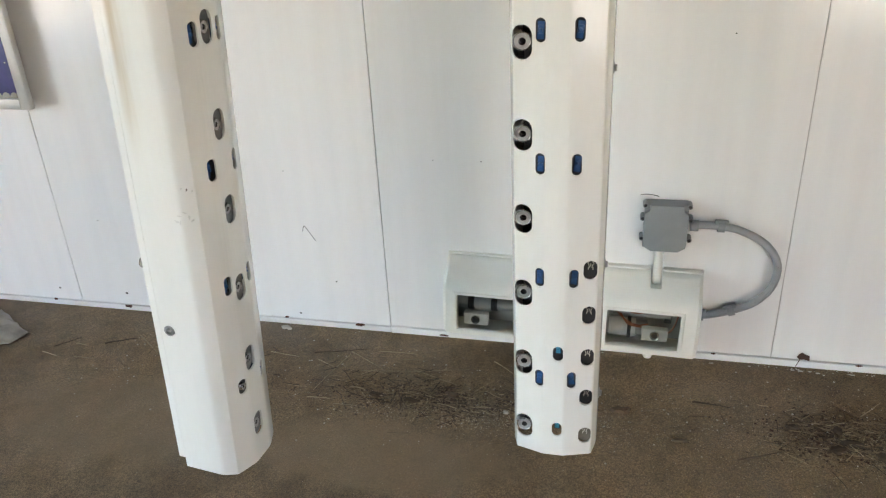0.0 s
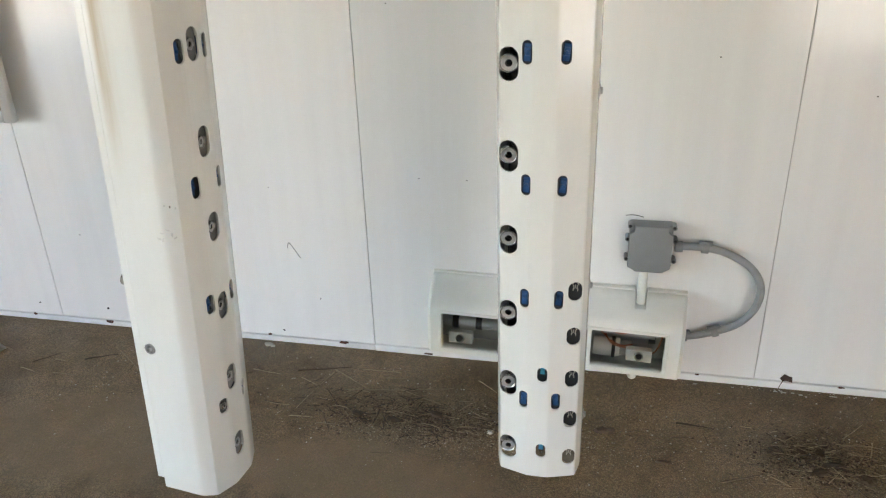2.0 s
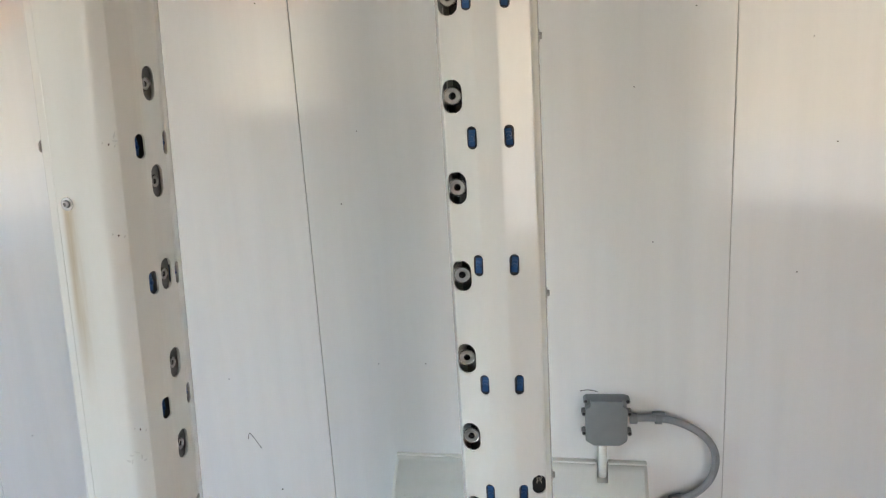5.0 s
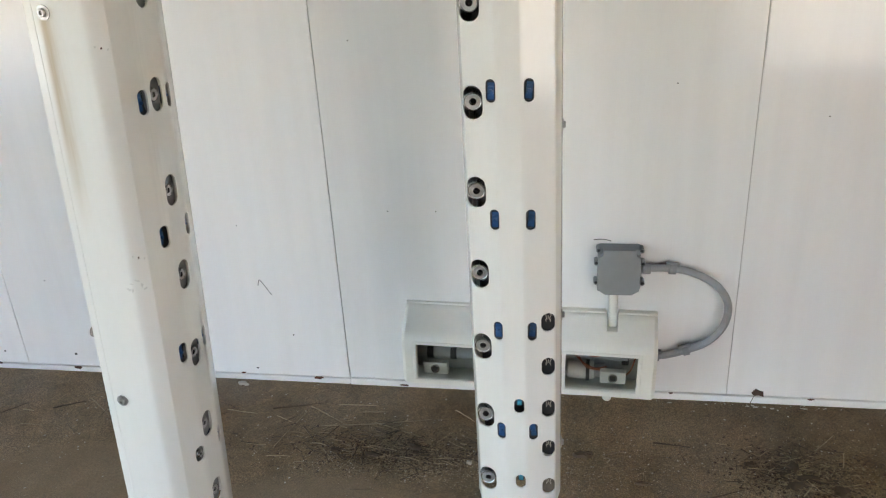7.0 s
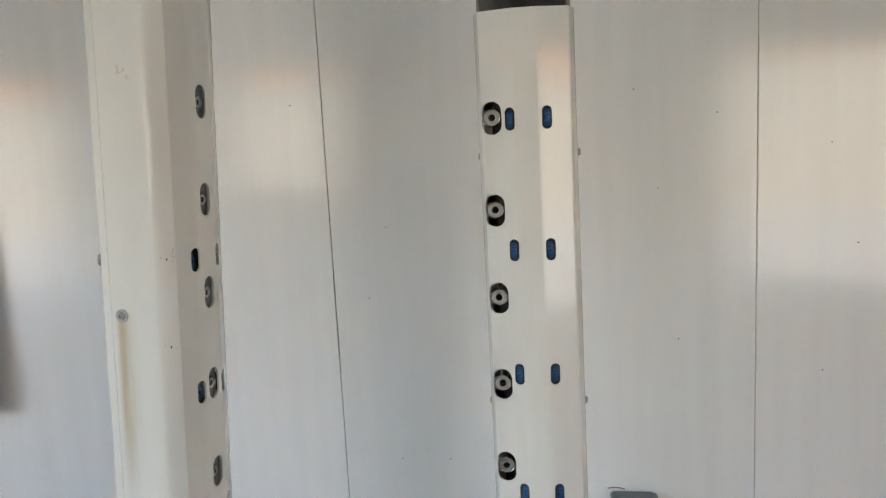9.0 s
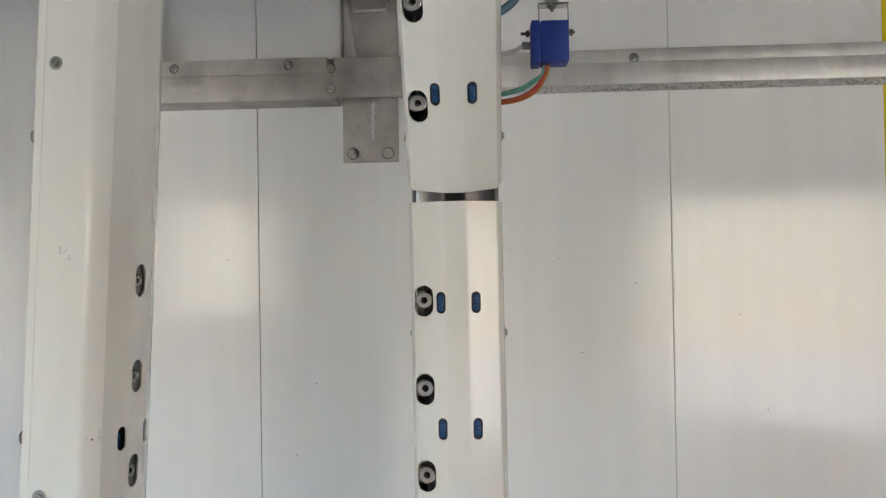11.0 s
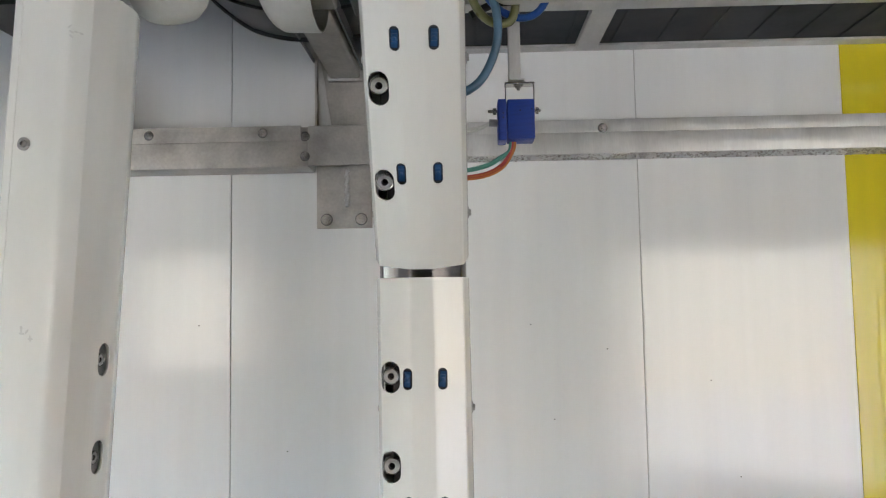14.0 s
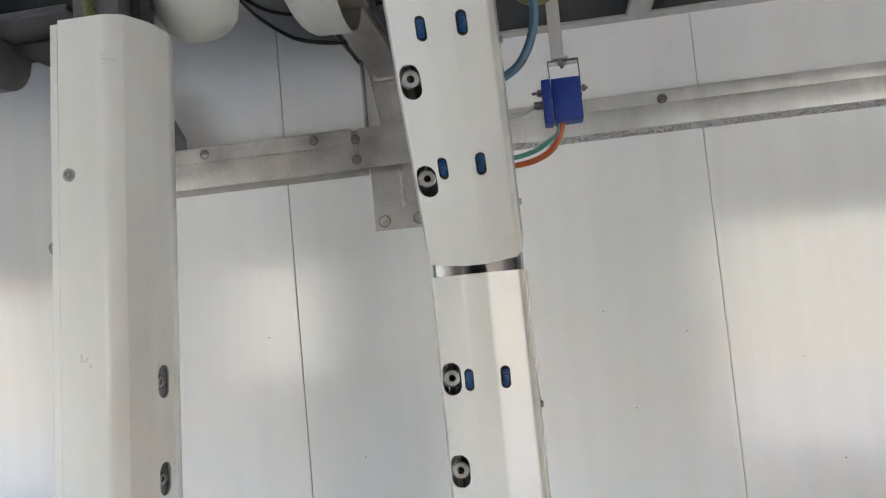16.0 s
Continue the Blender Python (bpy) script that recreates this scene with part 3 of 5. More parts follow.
def nozzle_mesh():
    """Steel swirl nozzle with a black bore, outlet towards +z."""
    return lathe([(0.0, -0.034), (0.0155, -0.034), (0.0155, -0.006), (0.0148, -0.002), (0.0134, 0.0), (0.0124, -0.0006), (0.0116, -0.0022), (0.0070, -0.0026), (0.0056, -0.0016), (0.0048, -0.003), (0.0048, -0.016), (0, -0.016)],
                 28, mats=[0, 0, 0, 0, 0, 1, 1, 1, 0, 2, 2])


def jet_mesh():
    """Flat fan jet: a dark rounded holder with a brighter moulded tip and a bore."""
    b = box(-0.0078, 0.0078, -0.0165, 0.0165, -0.006, -0.001, 0.0022, 2)
    n0 = len(b.faces)
    box(-0.0052, 0.0052, -0.0052, 0.0085, -0.003, 0.0012, 0.0018, 2, b)
    lathe([(0.0034, 0.0012), (0.0032, 0.0034), (0.0016, 0.0040), (0, 0.0032)], 12, b)
    b.faces.ensure_lookup_table()
    for f in b.faces[n0:]:
        f.material_index = 1
    lathe([(0.0065, -0.02), (0.0065, -0.006), (0, -0.006)], 12, b)
    return b


shared = {}


def keep(name, make, mats, smooth=35):
    if name not in shared:
        b = make()
        bmesh.ops.recalc_face_normals(b, faces=b.faces)
        me = bpy.data.meshes.new(name)
        b.to_mesh(me)
        b.free()
        for x in mats:
            me.materials.append(x)
        me.shade_smooth()
        me.set_sharp_from_angle(angle=radians(smooth))
        shared[name] = me
    return shared[name]


def child(name, mesh, parent, m):
    o = new(name, mesh)
    o.parent = parent
    o.matrix_basis = m
    return o


def etched_mesh():
    """Black insert with pale etched strokes."""
    b = prism(stadium(0.030, 0.046), -0.002, 0.0)
    for f in b.faces:
        f.material_index = 0
    n0 = len(b.faces)
    for x, z, a, l in ((-0.0035, 0.003, 12, 0.010), (0.0035, 0.003, -12, 0.010), (0.0, 0.004, 0, 0.008), (-0.005, 0.010, -35, 0.006), (0.005, 0.010, 35, 0.006), (-0.0045, -0.003, 4, 0.006), (0.0045, -0.003, -4, 0.006)):
        q = box(-0.0008, 0.0008, -l * 0.45, l * 0.45, 0.0, 0.0006)
        moved(q, Matrix.Translation((x, z + 0.004, 0)) @ Matrix.Rotation(radians(a), 4, "Z"))
        join(b, q)
    b.faces.ensure_lookup_table()
    for f in b.faces[n0:]:
        f.material_index = 1
    return b


NOZ = lambda: keep("nozzle", nozzle_mesh, (STEEL, NOZFACE, BLACK))
JET = lambda: keep("blue_jet", jet_mesh, (JETBODY, BLUE))
CJET = lambda: keep("cyan_jet", jet_mesh, (JETBODY, CYAN))
ETCH = lambda: keep("etched_insert", etched_mesh, (BLACK, CHIP))
CLEAR_ETCH = lambda: keep("clear_etched_insert", etched_mesh, (BROWN_CLEAR, CHIP))
SCREW = lambda: keep("screw", socket_screw, (SCREWMET,))


def fit_out(cover, ns, ps, cs=(), ks=(), n_dep=0.003, jet_dep=0.006, n_up=-0.001, n_size=1.1, wide=False):
    """Nozzles, jets and inserts behind the slots of a cover."""
    rnd = random.Random(len(ns) * 7 + len(ps))
    for u, z in ns:
        tilt = Matrix.Rotation(radians(rnd.uniform(-5, 5)), 4, "X") @ Matrix.Rotation(radians(rnd.uniform(-5, 5)), 4, "Y")
        child("nozzle", NOZ(), cover, facing(u, surf(u, wide) + n_dep, z + n_up) @ tilt @ Matrix.Diagonal((n_size, n_size, 1.0, 1)))
    for u, z in ps:
        child("blue_jet", JET(), cover, facing(u + rnd.uniform(-0.001, 0.001), surf(u, wide) + jet_dep, z - 0.001) @ Matrix.Rotation(radians(rnd.uniform(-8, 8)), 4, "Z"))
    for u, z in cs:
        child("cyan_jet", CJET(), cover, facing(u, surf(u, wide) + 0.008, z + 0.008) @ Matrix.Diagonal((0.8, 0.8, 0.8, 1)))
    for k, (u, z) in enumerate(ks):
        child("etched_insert", CLEAR_ETCH() if k == len(ks) - 1 else ETCH(), cover, facing(u, surf(u, wide) + 0.006, z) @ Matrix.Diagonal((0.95, 0.95, 1, 1)))


def arm_screws(cover, side, zs, y=0.108, wide=False):
    for z in zs:
        x = WIDE_MID + side * 0.0881 + (LEAN * (1.729 - z) / 1.52 if wide == "leaning" else 0.0) if wide else side * 0.084
        child("screw", SCREW(), cover, Matrix.Translation((x, y, z)) @ Matrix.Rotation(radians(90 * side), 4, "Y"))


SL, SN, SK, SC = (0.017, 0.040), (0.035, 0.058), (0.025, 0.040), (0.020, 0.034)


def right_arm():
    t = tagged(empty("spray_arm", pose(0.588, 1.272, 0)), "white hanging wash arm with steel and blue nozzles, hinged upper part", "wash arm", group="spray arms of the wash machine")
    N = [(-0.068, z) for z in (0.272, 0.432, 0.591, 0.747, 0.907, 1.067, 1.228, 1.387, 1.549)]
    P = [(u, z) for z in (0.400, 0.630, 0.856, 1.086, 1.314, 1.544) for u in (-0.036, 0.028)]
    C = [(0.001, 0.463), (0.001, 0.277)]
    K = [(0.0575, z - 0.001) for z in (0.647, 0.550, 0.453, 0.356, 0.260)]
    N, P, C, K = ([(u + 0.0062 * max(0.0, 1.3 - z), z) for u, z in row] for row in (N, P, C, K))
    slots = [(u, z - 0.002, *SN) for u, z in N] + [(u, z, *SL) for u, z in P] + [(u, z, *SC) for u, z in C] + [(u, z, *SK) for u, z in K]
    cover = part("lower_cover", arm_cover(0.209, 1.729, slots, wide=True, corner=0.009, lean=LEAN), ARM, t, smooth=13)
    fit_out(cover, N, P, C, K, wide=True)
    arm_screws(cover, 1, (0.31, 0.62, 1.005, 1.48), 0.096, "leaning")
    arm_screws(cover, -1, (0.62, 1.005, 1.48), 0.096, "leaning")
    part("back_plate", box(-0.0920, 0.0795, 0.1335, 0.137, 0.226, 1.729, 0.001, 1), ARM, t)
    part("core", box(-0.070, 0.070, 0.046, 0.12, 0.315, 1.76, 0.004, 1), DARK, t)
    up = pose(0, 0, 1.744, 28.5, 0, 0)
    N2, P2 = [(-0.067, 0.160), (-0.067, 0.331)], [(u, z) for z in (0.183, 0.413) for u in (-0.036, 0.028)]
    slots = [(u, z, *SN) for u, z in N2] + [(u, z, *SL) for u, z in P2]
    cover2 = part("upper_cover", arm_cover(0.0, 0.479, slots, wide=True), ARM, t, m=up, smooth=13)
    fit_out(cover2, N2, P2, n_up=0.004, wide=True)
    arm_screws(cover2, 1, (0.075, 0.365), 0.09, True)
    arm_screws(cover2, -1, (0.075, 0.365), 0.09, True)
    part("upper_core", box(-0.070, 0.070, 0.046, 0.12, 0.02, 0.47, 0.004, 1), DARK, t, m=up)
    part("upper_back", box(-0.0968, 0.0798, 0.1335, 0.137, 0.004, 0.479, 0.001, 1), ARM, t, m=up)
    # polished hinge sleeve in the gap between the two covers
    o = arm_profile(0.005, True)
    sl = prism(o, 1.70, 1.765)
    part("hinge_sleeve", sl, SLEEVE, t, "dark polished hinge sleeve")
    # fittings in the open top
    top = up @ Matrix.Translation((0, 0, 0.479))
    for u, r in ((-0.060, 0.013), (0.055, 0.015)):
        part("clear_tube", tube([(u, 0.045, -0.05), (u, 0.047, 0.14)], r, 14), CLEARTUBE, t, m=top)
    for u, mtl in ((-0.012, W_ORANGE), (-0.006, W_RED), (0.0, W_ORANGE), (0.006, W_RED), (0.013, W_TEAL), (0.018, W_TEAL)):
        part("wire", tube([(u, 0.03, -0.05), (u * 1.1, 0.032, 0.05), (u * 1.5, 0.04, 0.16)], 0.0028, 8), mtl, t, m=top)
    for u in (-0.035, 0.036):
        part("connector", box(u - 0.012, u + 0.012, 0.03, 0.05, -0.02, 0.02, 0.003, 2), STEEL, t, m=top)
        part("connector_screw", hex_bolt(0.006), STEEL, t, m=top @ facing(u, 0.03, 0.0))
    return t


right_arm()


SCUFF_Z = (1.345, 1.20, 0.86)


def left_arm():
    m = Matrix.Translation((-0.0245, 1.145, 0)) @ Matrix.Rotation(radians(2.87), 4, "Y") @ Matrix.Rotation(radians(85), 4, "Z")
    t = tagged(empty("spray_arm", m), "white hanging wash arm with ochre stains, slightly leaning", "wash arm", group="spray arms of the wash machine")
    N = [(-0.005, z) for z in (0.319, 0.481, 0.641, 0.801, 0.958, 1.120, 1.280, 1.438, 1.598)]
    P = [(u, z) for z in (0.658, 0.885, 1.113, 1.340) for u in (-0.037, 0.029)] + [(0.034, 0.430)]
    C = [(-0.036, 0.431)]
    slots = [(u, z, 0.031, 0.055) for u, z in N] + [(u, z, *SL) for u, z in P] + [(u, z, *SC) for u, z in C]
    cover = part("cover", arm_cover(0.231, 2.205, slots), ARM_STAINED, t, smooth=13)
    fit_out(cover, N, P, (), (), 0.004, 0.007, n_size=0.78)
    for u, z in N:
        child("nozzle_holder", keep("nozzle_holder", lambda: prism(stadium(0.040, 0.064), -0.004, 0.0), (HOLDER,)), cover, facing(u, surf(u) + 0.0085, z))
    for z, y, k in ((0.805, 0.045, 4), (0.815, 0.030, 3), (1.640, 0.085, 6), (2.13, 0.040, 5), (1.36, 0.02, 2)):
        rs = random.Random(int(z * 1000))
        for _ in range(k):
            q = prism([(rs.uniform(0.5, 1) * 0.006 * math.cos(a), rs.uniform(0.5, 1) * 0.0022 * math.sin(a)) for a in np.linspace(0, 5.5, 8)], 0, 0.0003)
            part("scuff", q, SCUFF, cover, m=Matrix.Translation((-0.0841, y + rs.uniform(-0.012, 0.012), z + rs.uniform(-0.008, 0.008))) @ Matrix.Rotation(radians(-90), 4, "Y") @ Matrix.Rotation(rs.uniform(0, 3), 4, "Z"))
    for z in SCUFF_Z:
        for k in range(3):
            q = prism([(0.0028 * math.cos(a) * (1 + 0.4 * math.sin(3 * a + k)), 0.0014 * math.sin(a)) for a in np.linspace(0, 5.5, 8)], 0, 0.0003)
            part("bend_chip", q, RUST if k == 1 else SCUFF, cover, m=Matrix.Translation((-0.0777 - 0.0035 * (k - 1), 0.0308 - 0.0085 * (1 - k), z + 0.002 * k)) @ Matrix.Rotation(radians(-68), 4, "Y") @ Matrix.Rotation(0.3 * k, 4, "Z"))
    child("nozzle", NOZ(), cover, facing(-0.036, surf(-0.036) - 0.002, 0.431) @ Matrix.Diagonal((0.5, 0.5, 0.8, 1)))
    arm_screws(cover, -1, (0.568, 1.251, 1.944), 0.114)
    part("back_plate", box(-0.0828, 0.0828, 0.1335, 0.150, 0.252, 2.20, 0.0015, 1), ARM, t)
    for z in (0.705, 1.342, 1.826):
        part("back_screw", socket_screw(), STEEL, t, m=Matrix.Translation((-0.076, 0.150, z)) @ Matrix.Rotation(radians(-90), 4, "X"))
    part("core", box(-0.070, 0.070, 0.046, 0.12, 0.345, 2.19, 0.004, 1), DARK, t)
    return t


left_arm()


# ---- sensor housing, junction box and conduit ----
def housing():
    t = tagged(empty("sensor_housing", pose(0.93, 2.0, 0, 0, 0, -1.2) @ pose(-0.30, 0, 0.2, 0, 1.0, 0) @ pose(-0.63, -2.0, -0.2)), "cream plastic sensor housing with two windows low on the wall", "sensor housing")
    x0, x1 = 0.207, 0.932
    prof = [(1.999, 0.072), (1.900, 0.072), (1.892, 0.077), (1.890, 0.083), (1.890, 0.222), (1.894, 0.236), (1.905, 0.248), (1.955, 0.292), (1.970, 0.300), (1.999, 0.302)]
    n = len(prof)
    b = bmesh.new()
    cols = []
    for x, k in ((x0 - 0.004, 0.0), (x0 + 0.006, 1.0), (x1 - 0.006, 1.0), (x1 + 0.004, 0.0)):
        cols.append([b.verts.new((x, y + (1 - k) * 0.008 * (1 if y < 1.99 else 0), z - (1 - k) * 0.004 * (1 if z > 0.1 else -1))) for y, z in prof])
    for a, c in zip(cols, cols[1:]):
        for i in range(n):
            b.faces.new((a[i], a[(i + 1) % n], c[(i + 1) % n], c[i]))
    b.faces.new(cols[0])
    b.faces.new(cols[-1][::-1])
    bmesh.ops.recalc_face_normals(b, faces=b.faces)
    wins = [(0.247, 0.447), (0.683, 0.884)]
    c = box(x0 + 0.012, x1 - 0.012, 1.91, 2.1, 0.080, 0.24)
    b = cut(b, c)
    c = None
    for a, e in wins:
        c = box(a, e, 1.86, 1.93, 0.098, 0.213, 0.006, 2, bm=c)
    c = box(0.795, 0.825, 1.93, 2.05, 0.270, 0.32, bm=c)
    b = cut(b, c)
    body = part("casing", b, PLASTIC, t)
    part("top_flange", box(x0 - 0.004, 0.792, 1.976, 1.9985, 0.3025, 0.308, 0.002, 2, box(0.828, x1 + 0.004, 1.976, 1.9985, 0.3025, 0.308, 0.002, 2)), PLASTIC, t)
    for a, e in wins:
        f = box(a - 0.010, e + 0.010, 1.886, 1.8895, 0.088, 0.223, 0.0015, 1)
        f = cut(f, box(a - 0.001, e + 0.001, 1.87, 1.90, 0.097, 0.214))
        part("window_rim", f, PLASTIC, t)
        p = part("window_pane", box(a - 0.003, e + 0.003, 1.897, 1.8985, 0.095, 0.216), CLEAR, t, "clear scratched cover")
        p.visible_shadow = False
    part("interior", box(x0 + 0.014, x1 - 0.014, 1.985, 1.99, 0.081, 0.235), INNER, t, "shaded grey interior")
    part("drain_plug", lathe([(0.013, 0), (0.013, -0.022), (0.011, -0.026), (0, -0.026)], 16), PLASTIC, t, m=pose(0.805, 1.925, 0.074))
    for cx, cz in ((0.300, 0.124), (0.818, 0.132)):
        s = part("sensor_block", box(cx - 0.036, cx + 0.036, 1.908, 1.93, cz - 0.020, cz + 0.018, 0.002, 1), BLOCK, t, "aluminium sensor block")
        part("lens", lathe([(0.0, -0.002), (0.0135, -0.002), (0.0135, 0.006), (0.0115, 0.008), (0.0092, 0.006), (0.0088, 0.002), (0, 0.0015)], 24, mats=[0, 0, 0, 0, 1, 1]), (STEEL, BLACK), s, m=facing(cx, 1.907, cz))
    part("grey_pipe", tube([(0.225, 1.935, 0.168), (0.46, 1.935, 0.168)], 0.018, 16), CONDUIT, t)
    for x in (0.275, 0.345):
        part("pipe_clip", moved(lathe([(0.018, 0), (0.0225, 0), (0.0225, 0.018), (0.018, 0.018)], 18), Matrix.Translation((x, 1.935, 0.168)) @ Matrix.Rotation(radians(90), 4, "Y")), BLACK, t)
    part("pale_tube", tube([(0.690, 1.953, 0.126), (0.765, 1.953, 0.126)], 0.027, 20), BLOCK, t)
    part("tube_ring", tube([(0.742, 1.953, 0.126), (0.752, 1.953, 0.126)], 0.031, 20), BLACK, t)
    part("ribbed_gland", tube([(0.770, 1.953, 0.126), (0.800, 1.953, 0.130)], 0.021, 12), CONDUIT, t)
    part("grey_gland", tube([(0.695, 1.945, 0.186), (0.86, 1.945, 0.180)], 0.012, 14), CONDUIT, t)
    part("small_connector", box(0.842, 0.862, 1.935, 1.955, 0.158, 0.192, 0.003, 2), BLACK, t)
    for w in (((0.70, 1.935, 0.196), (0.735, 1.925, 0.165), (0.77, 1.925, 0.150), (0.80, 1.93, 0.155)),
              ((0.715, 1.93, 0.204), (0.76, 1.92, 0.192), (0.80, 1.925, 0.198), (0.85, 1.935, 0.202)),
              ((0.845, 1.935, 0.120), (0.865, 1.925, 0.145), (0.878, 1.935, 0.18), (0.88, 1.95, 0.20)),
              ((0.71, 1.94, 0.20), (0.74, 1.93, 0.152), (0.785, 1.935, 0.138), (0.80, 1.94, 0.135))):
        part("brown_wire", tube(w, 0.0022, 8), COPPER, t)
    return t


housing()


def junction():
    t = tagged(empty("junction_box", pose(0, 0, 0)), "grey plastic junction box screwed to the white wall", "junction box")
    x0, x1, z0, z1 = 0.762, 0.882, 0.380, 0.515
    part("base", box(x0 + 0.003, x1 - 0.003, 1.958, 1.9985, z0, z1 - 0.004, 0.004, 3), GREY, t)
    c = 0.022
    a, e, g, h = x0 + 0.003, x1 - 0.003, z0 - 0.002, z1 - 0.002
    pts = [(a, g + c), (a + 0.006, g + 0.010), (a + c, g), (e - c, g), (e - 0.006, g + 0.010), (e, g + c), (e, h - 0.024), (e - 0.012, h - 0.016), (e - 0.014, h), (a + 0.014, h), (a + 0.012, h - 0.016), (a, h - 0.024)]
    lid = prism(pts, 0.0, 0.018)
    bmesh.ops.bevel(lid, geom=[x for x in lid.edges if abs(x.verts[0].co.z - 0.018) < 1e-5 and abs(x.verts[1].co.z - 0.018) < 1e-5], offset=0.003, segments=2, profile=0.5, affect="EDGES")
    part("lid", lid, GREY, t, m=Matrix.Translation((0, 1.958, 0)) @ Matrix.Rotation(radians(90), 4, "X"))
    for x, z in ((x0 - 0.001, z0 + 0.030), (x1 + 0.004, z0 + 0.030), (x0 + 0.004, z1 - 0.008), (x1 - 0.001, z1 - 0.008), (x0 - 0.001, z1 - 0.046), (x1 + 0.004, z1 - 0.046)):
        s = part("corner_lug", lathe([(0.0068, -0.03), (0.0068, 0.0), (0.005, 0.001), (0.005, -0.005), (0, -0.005)], 16), GREY, t, m=facing(x, 1.953, z))
        part("lug_screw", lathe([(0.0049, -0.003), (0.0046, 0.0), (0, 0.0004)], 12), BLACK, s, m=Matrix.Translation((0, 0, -0.001)))
    part("stub_pipe", tube([(0.812, 1.972, 0.392), (0.812, 1.972, 0.262)], 0.0125, 18), PLASTIC, t, "cream pipe stub into the housing")
    part("gland", tube([(0.888, 1.974, 0.447), (0.908, 1.974, 0.447)], 0.0155, 16), GREY, t)
    part("loose_wire", tube([(0.80, 1.985, 0.523), (0.775, 1.98, 0.530), (0.752, 1.965, 0.534)], 0.0012, 6), BLACK, t)
    return t


junction()


def conduit():
    t = tagged(empty("conduit_loop", pose(0, 0, 0)), "grey flexible conduit looping from the junction box to the housing", "conduit")
    y = 1.978
    pts = [(0.905, y, 0.447), (0.96, y, 0.447), (1.02, y - 0.004, 0.437), (1.085, y - 0.008, 0.402), (1.120, y - 0.010, 0.347), (1.116, y - 0.010, 0.282), (1.080, y - 0.006, 0.226), (1.025, y, 0.192), (0.97, y, 0.173), (0.926, y, 0.166)]
    part("hose", tube(pts, 0.0108, 16), CONDUIT, t)
    part("inner_ridge", tube([(p[0] - 0.0, p[1] - 0.0095, p[2] - 0.003) for p in pts[4:]], 0.0042, 8), CONDUIT, t)
    for p, d in (((0.967, y, 0.446), (1, 0, -0.05)), ((1.020, y, 0.190), (1, 0, 0.35)), ((0.938, y, 0.167), (1, 0, 0.1))):
        v = Vector(d).normalized()
        q = lathe([(0.012, -0.009), (0.0158, -0.009), (0.0158, 0.009), (0.012, 0.009)], 18)
        c = part("clip", q, GREY, t, m=Matrix.Translation(p) @ v.to_track_quat("Z", "Y").to_matrix().to_4x4())
        part("clip_foot", box(-0.007, 0.007, -0.006, 0.006, -0.018, 0.018, 0.002, 1), GREY, c, m=Matrix.Translation((0, 0.012, 0)))
    return t


conduit()


# ---- framed poster and its wall shadow caster ----
def poster():
    t = tagged(empty("framed_poster", pose(0, 0, 0)), "navy night-sky poster in a silver frame on the wall", "poster")
    x0, x1, z0, z1 = -1.87, -1.080, 0.742, 1.80
    y0, y1, w = 1.935, 1.958, 0.034
    for n_, b in (("frame_side", box(x0, x0 + w, y0, y1, z0, z1, 0.004, 2)), ("frame_side", box(x1 - w, x1, y0, y1, z0, z1, 0.004, 2)),
                  ("frame_rail", box(x0 + w + 0.0005, x1 - w - 0.0005, y0 + 0.001, y1, z0, z0 + w, 0.004, 2)), ("frame_rail", box(x0 + w + 0.0005, x1 - w - 0.0005, y0 + 0.001, y1, z1 - w, z1, 0.004, 2))):
        part(n_, b, FRAME, t)
    sheet = part("print", box(x0 + w, x1 - w, y0 + 0.014, y0 + 0.018, z0 + w, z1 - w), POSTER, t, "dark navy print with pale specks")
    for x in (x0 + 0.08, x1 - 0.08):
        for z in (z0 + 0.08, z1 - 0.08):
            part("standoff", tube([(x, 1.9985, z), (x, y1 - 0.002, z)], 0.006, 10), STEEL_DARK, t)
    part("backing", box(x0 + 0.01, x1 - 0.01, y1 - 0.004, y1 - 0.0005, z0 + 0.01, z1 - 0.01), DGREY, t)
    rnd = random.Random(3)
    for k in range(40):
        q = lathe([(rnd.uniform(0.001, 0.003), 0), (0, 0.0004)], 8)
        part("pale_speck", q, CHIP, sheet, m=facing(rnd.uniform(x0 + 0.06, x1 - 0.05), y0 + 0.0135, rnd.uniform(z0 + 0.06, z1 - 0.06)))
    for k in range(9):
        q = lathe([(0.016, 0), (0.014, 0.0006), (0, 0.001)], 14)
        part("pale_scallop", q, RAG, sheet, m=facing(x1 - 0.055 - 0.03 * k, y0 + 0.0135, z0 + w + 0.002))
    return t


poster()


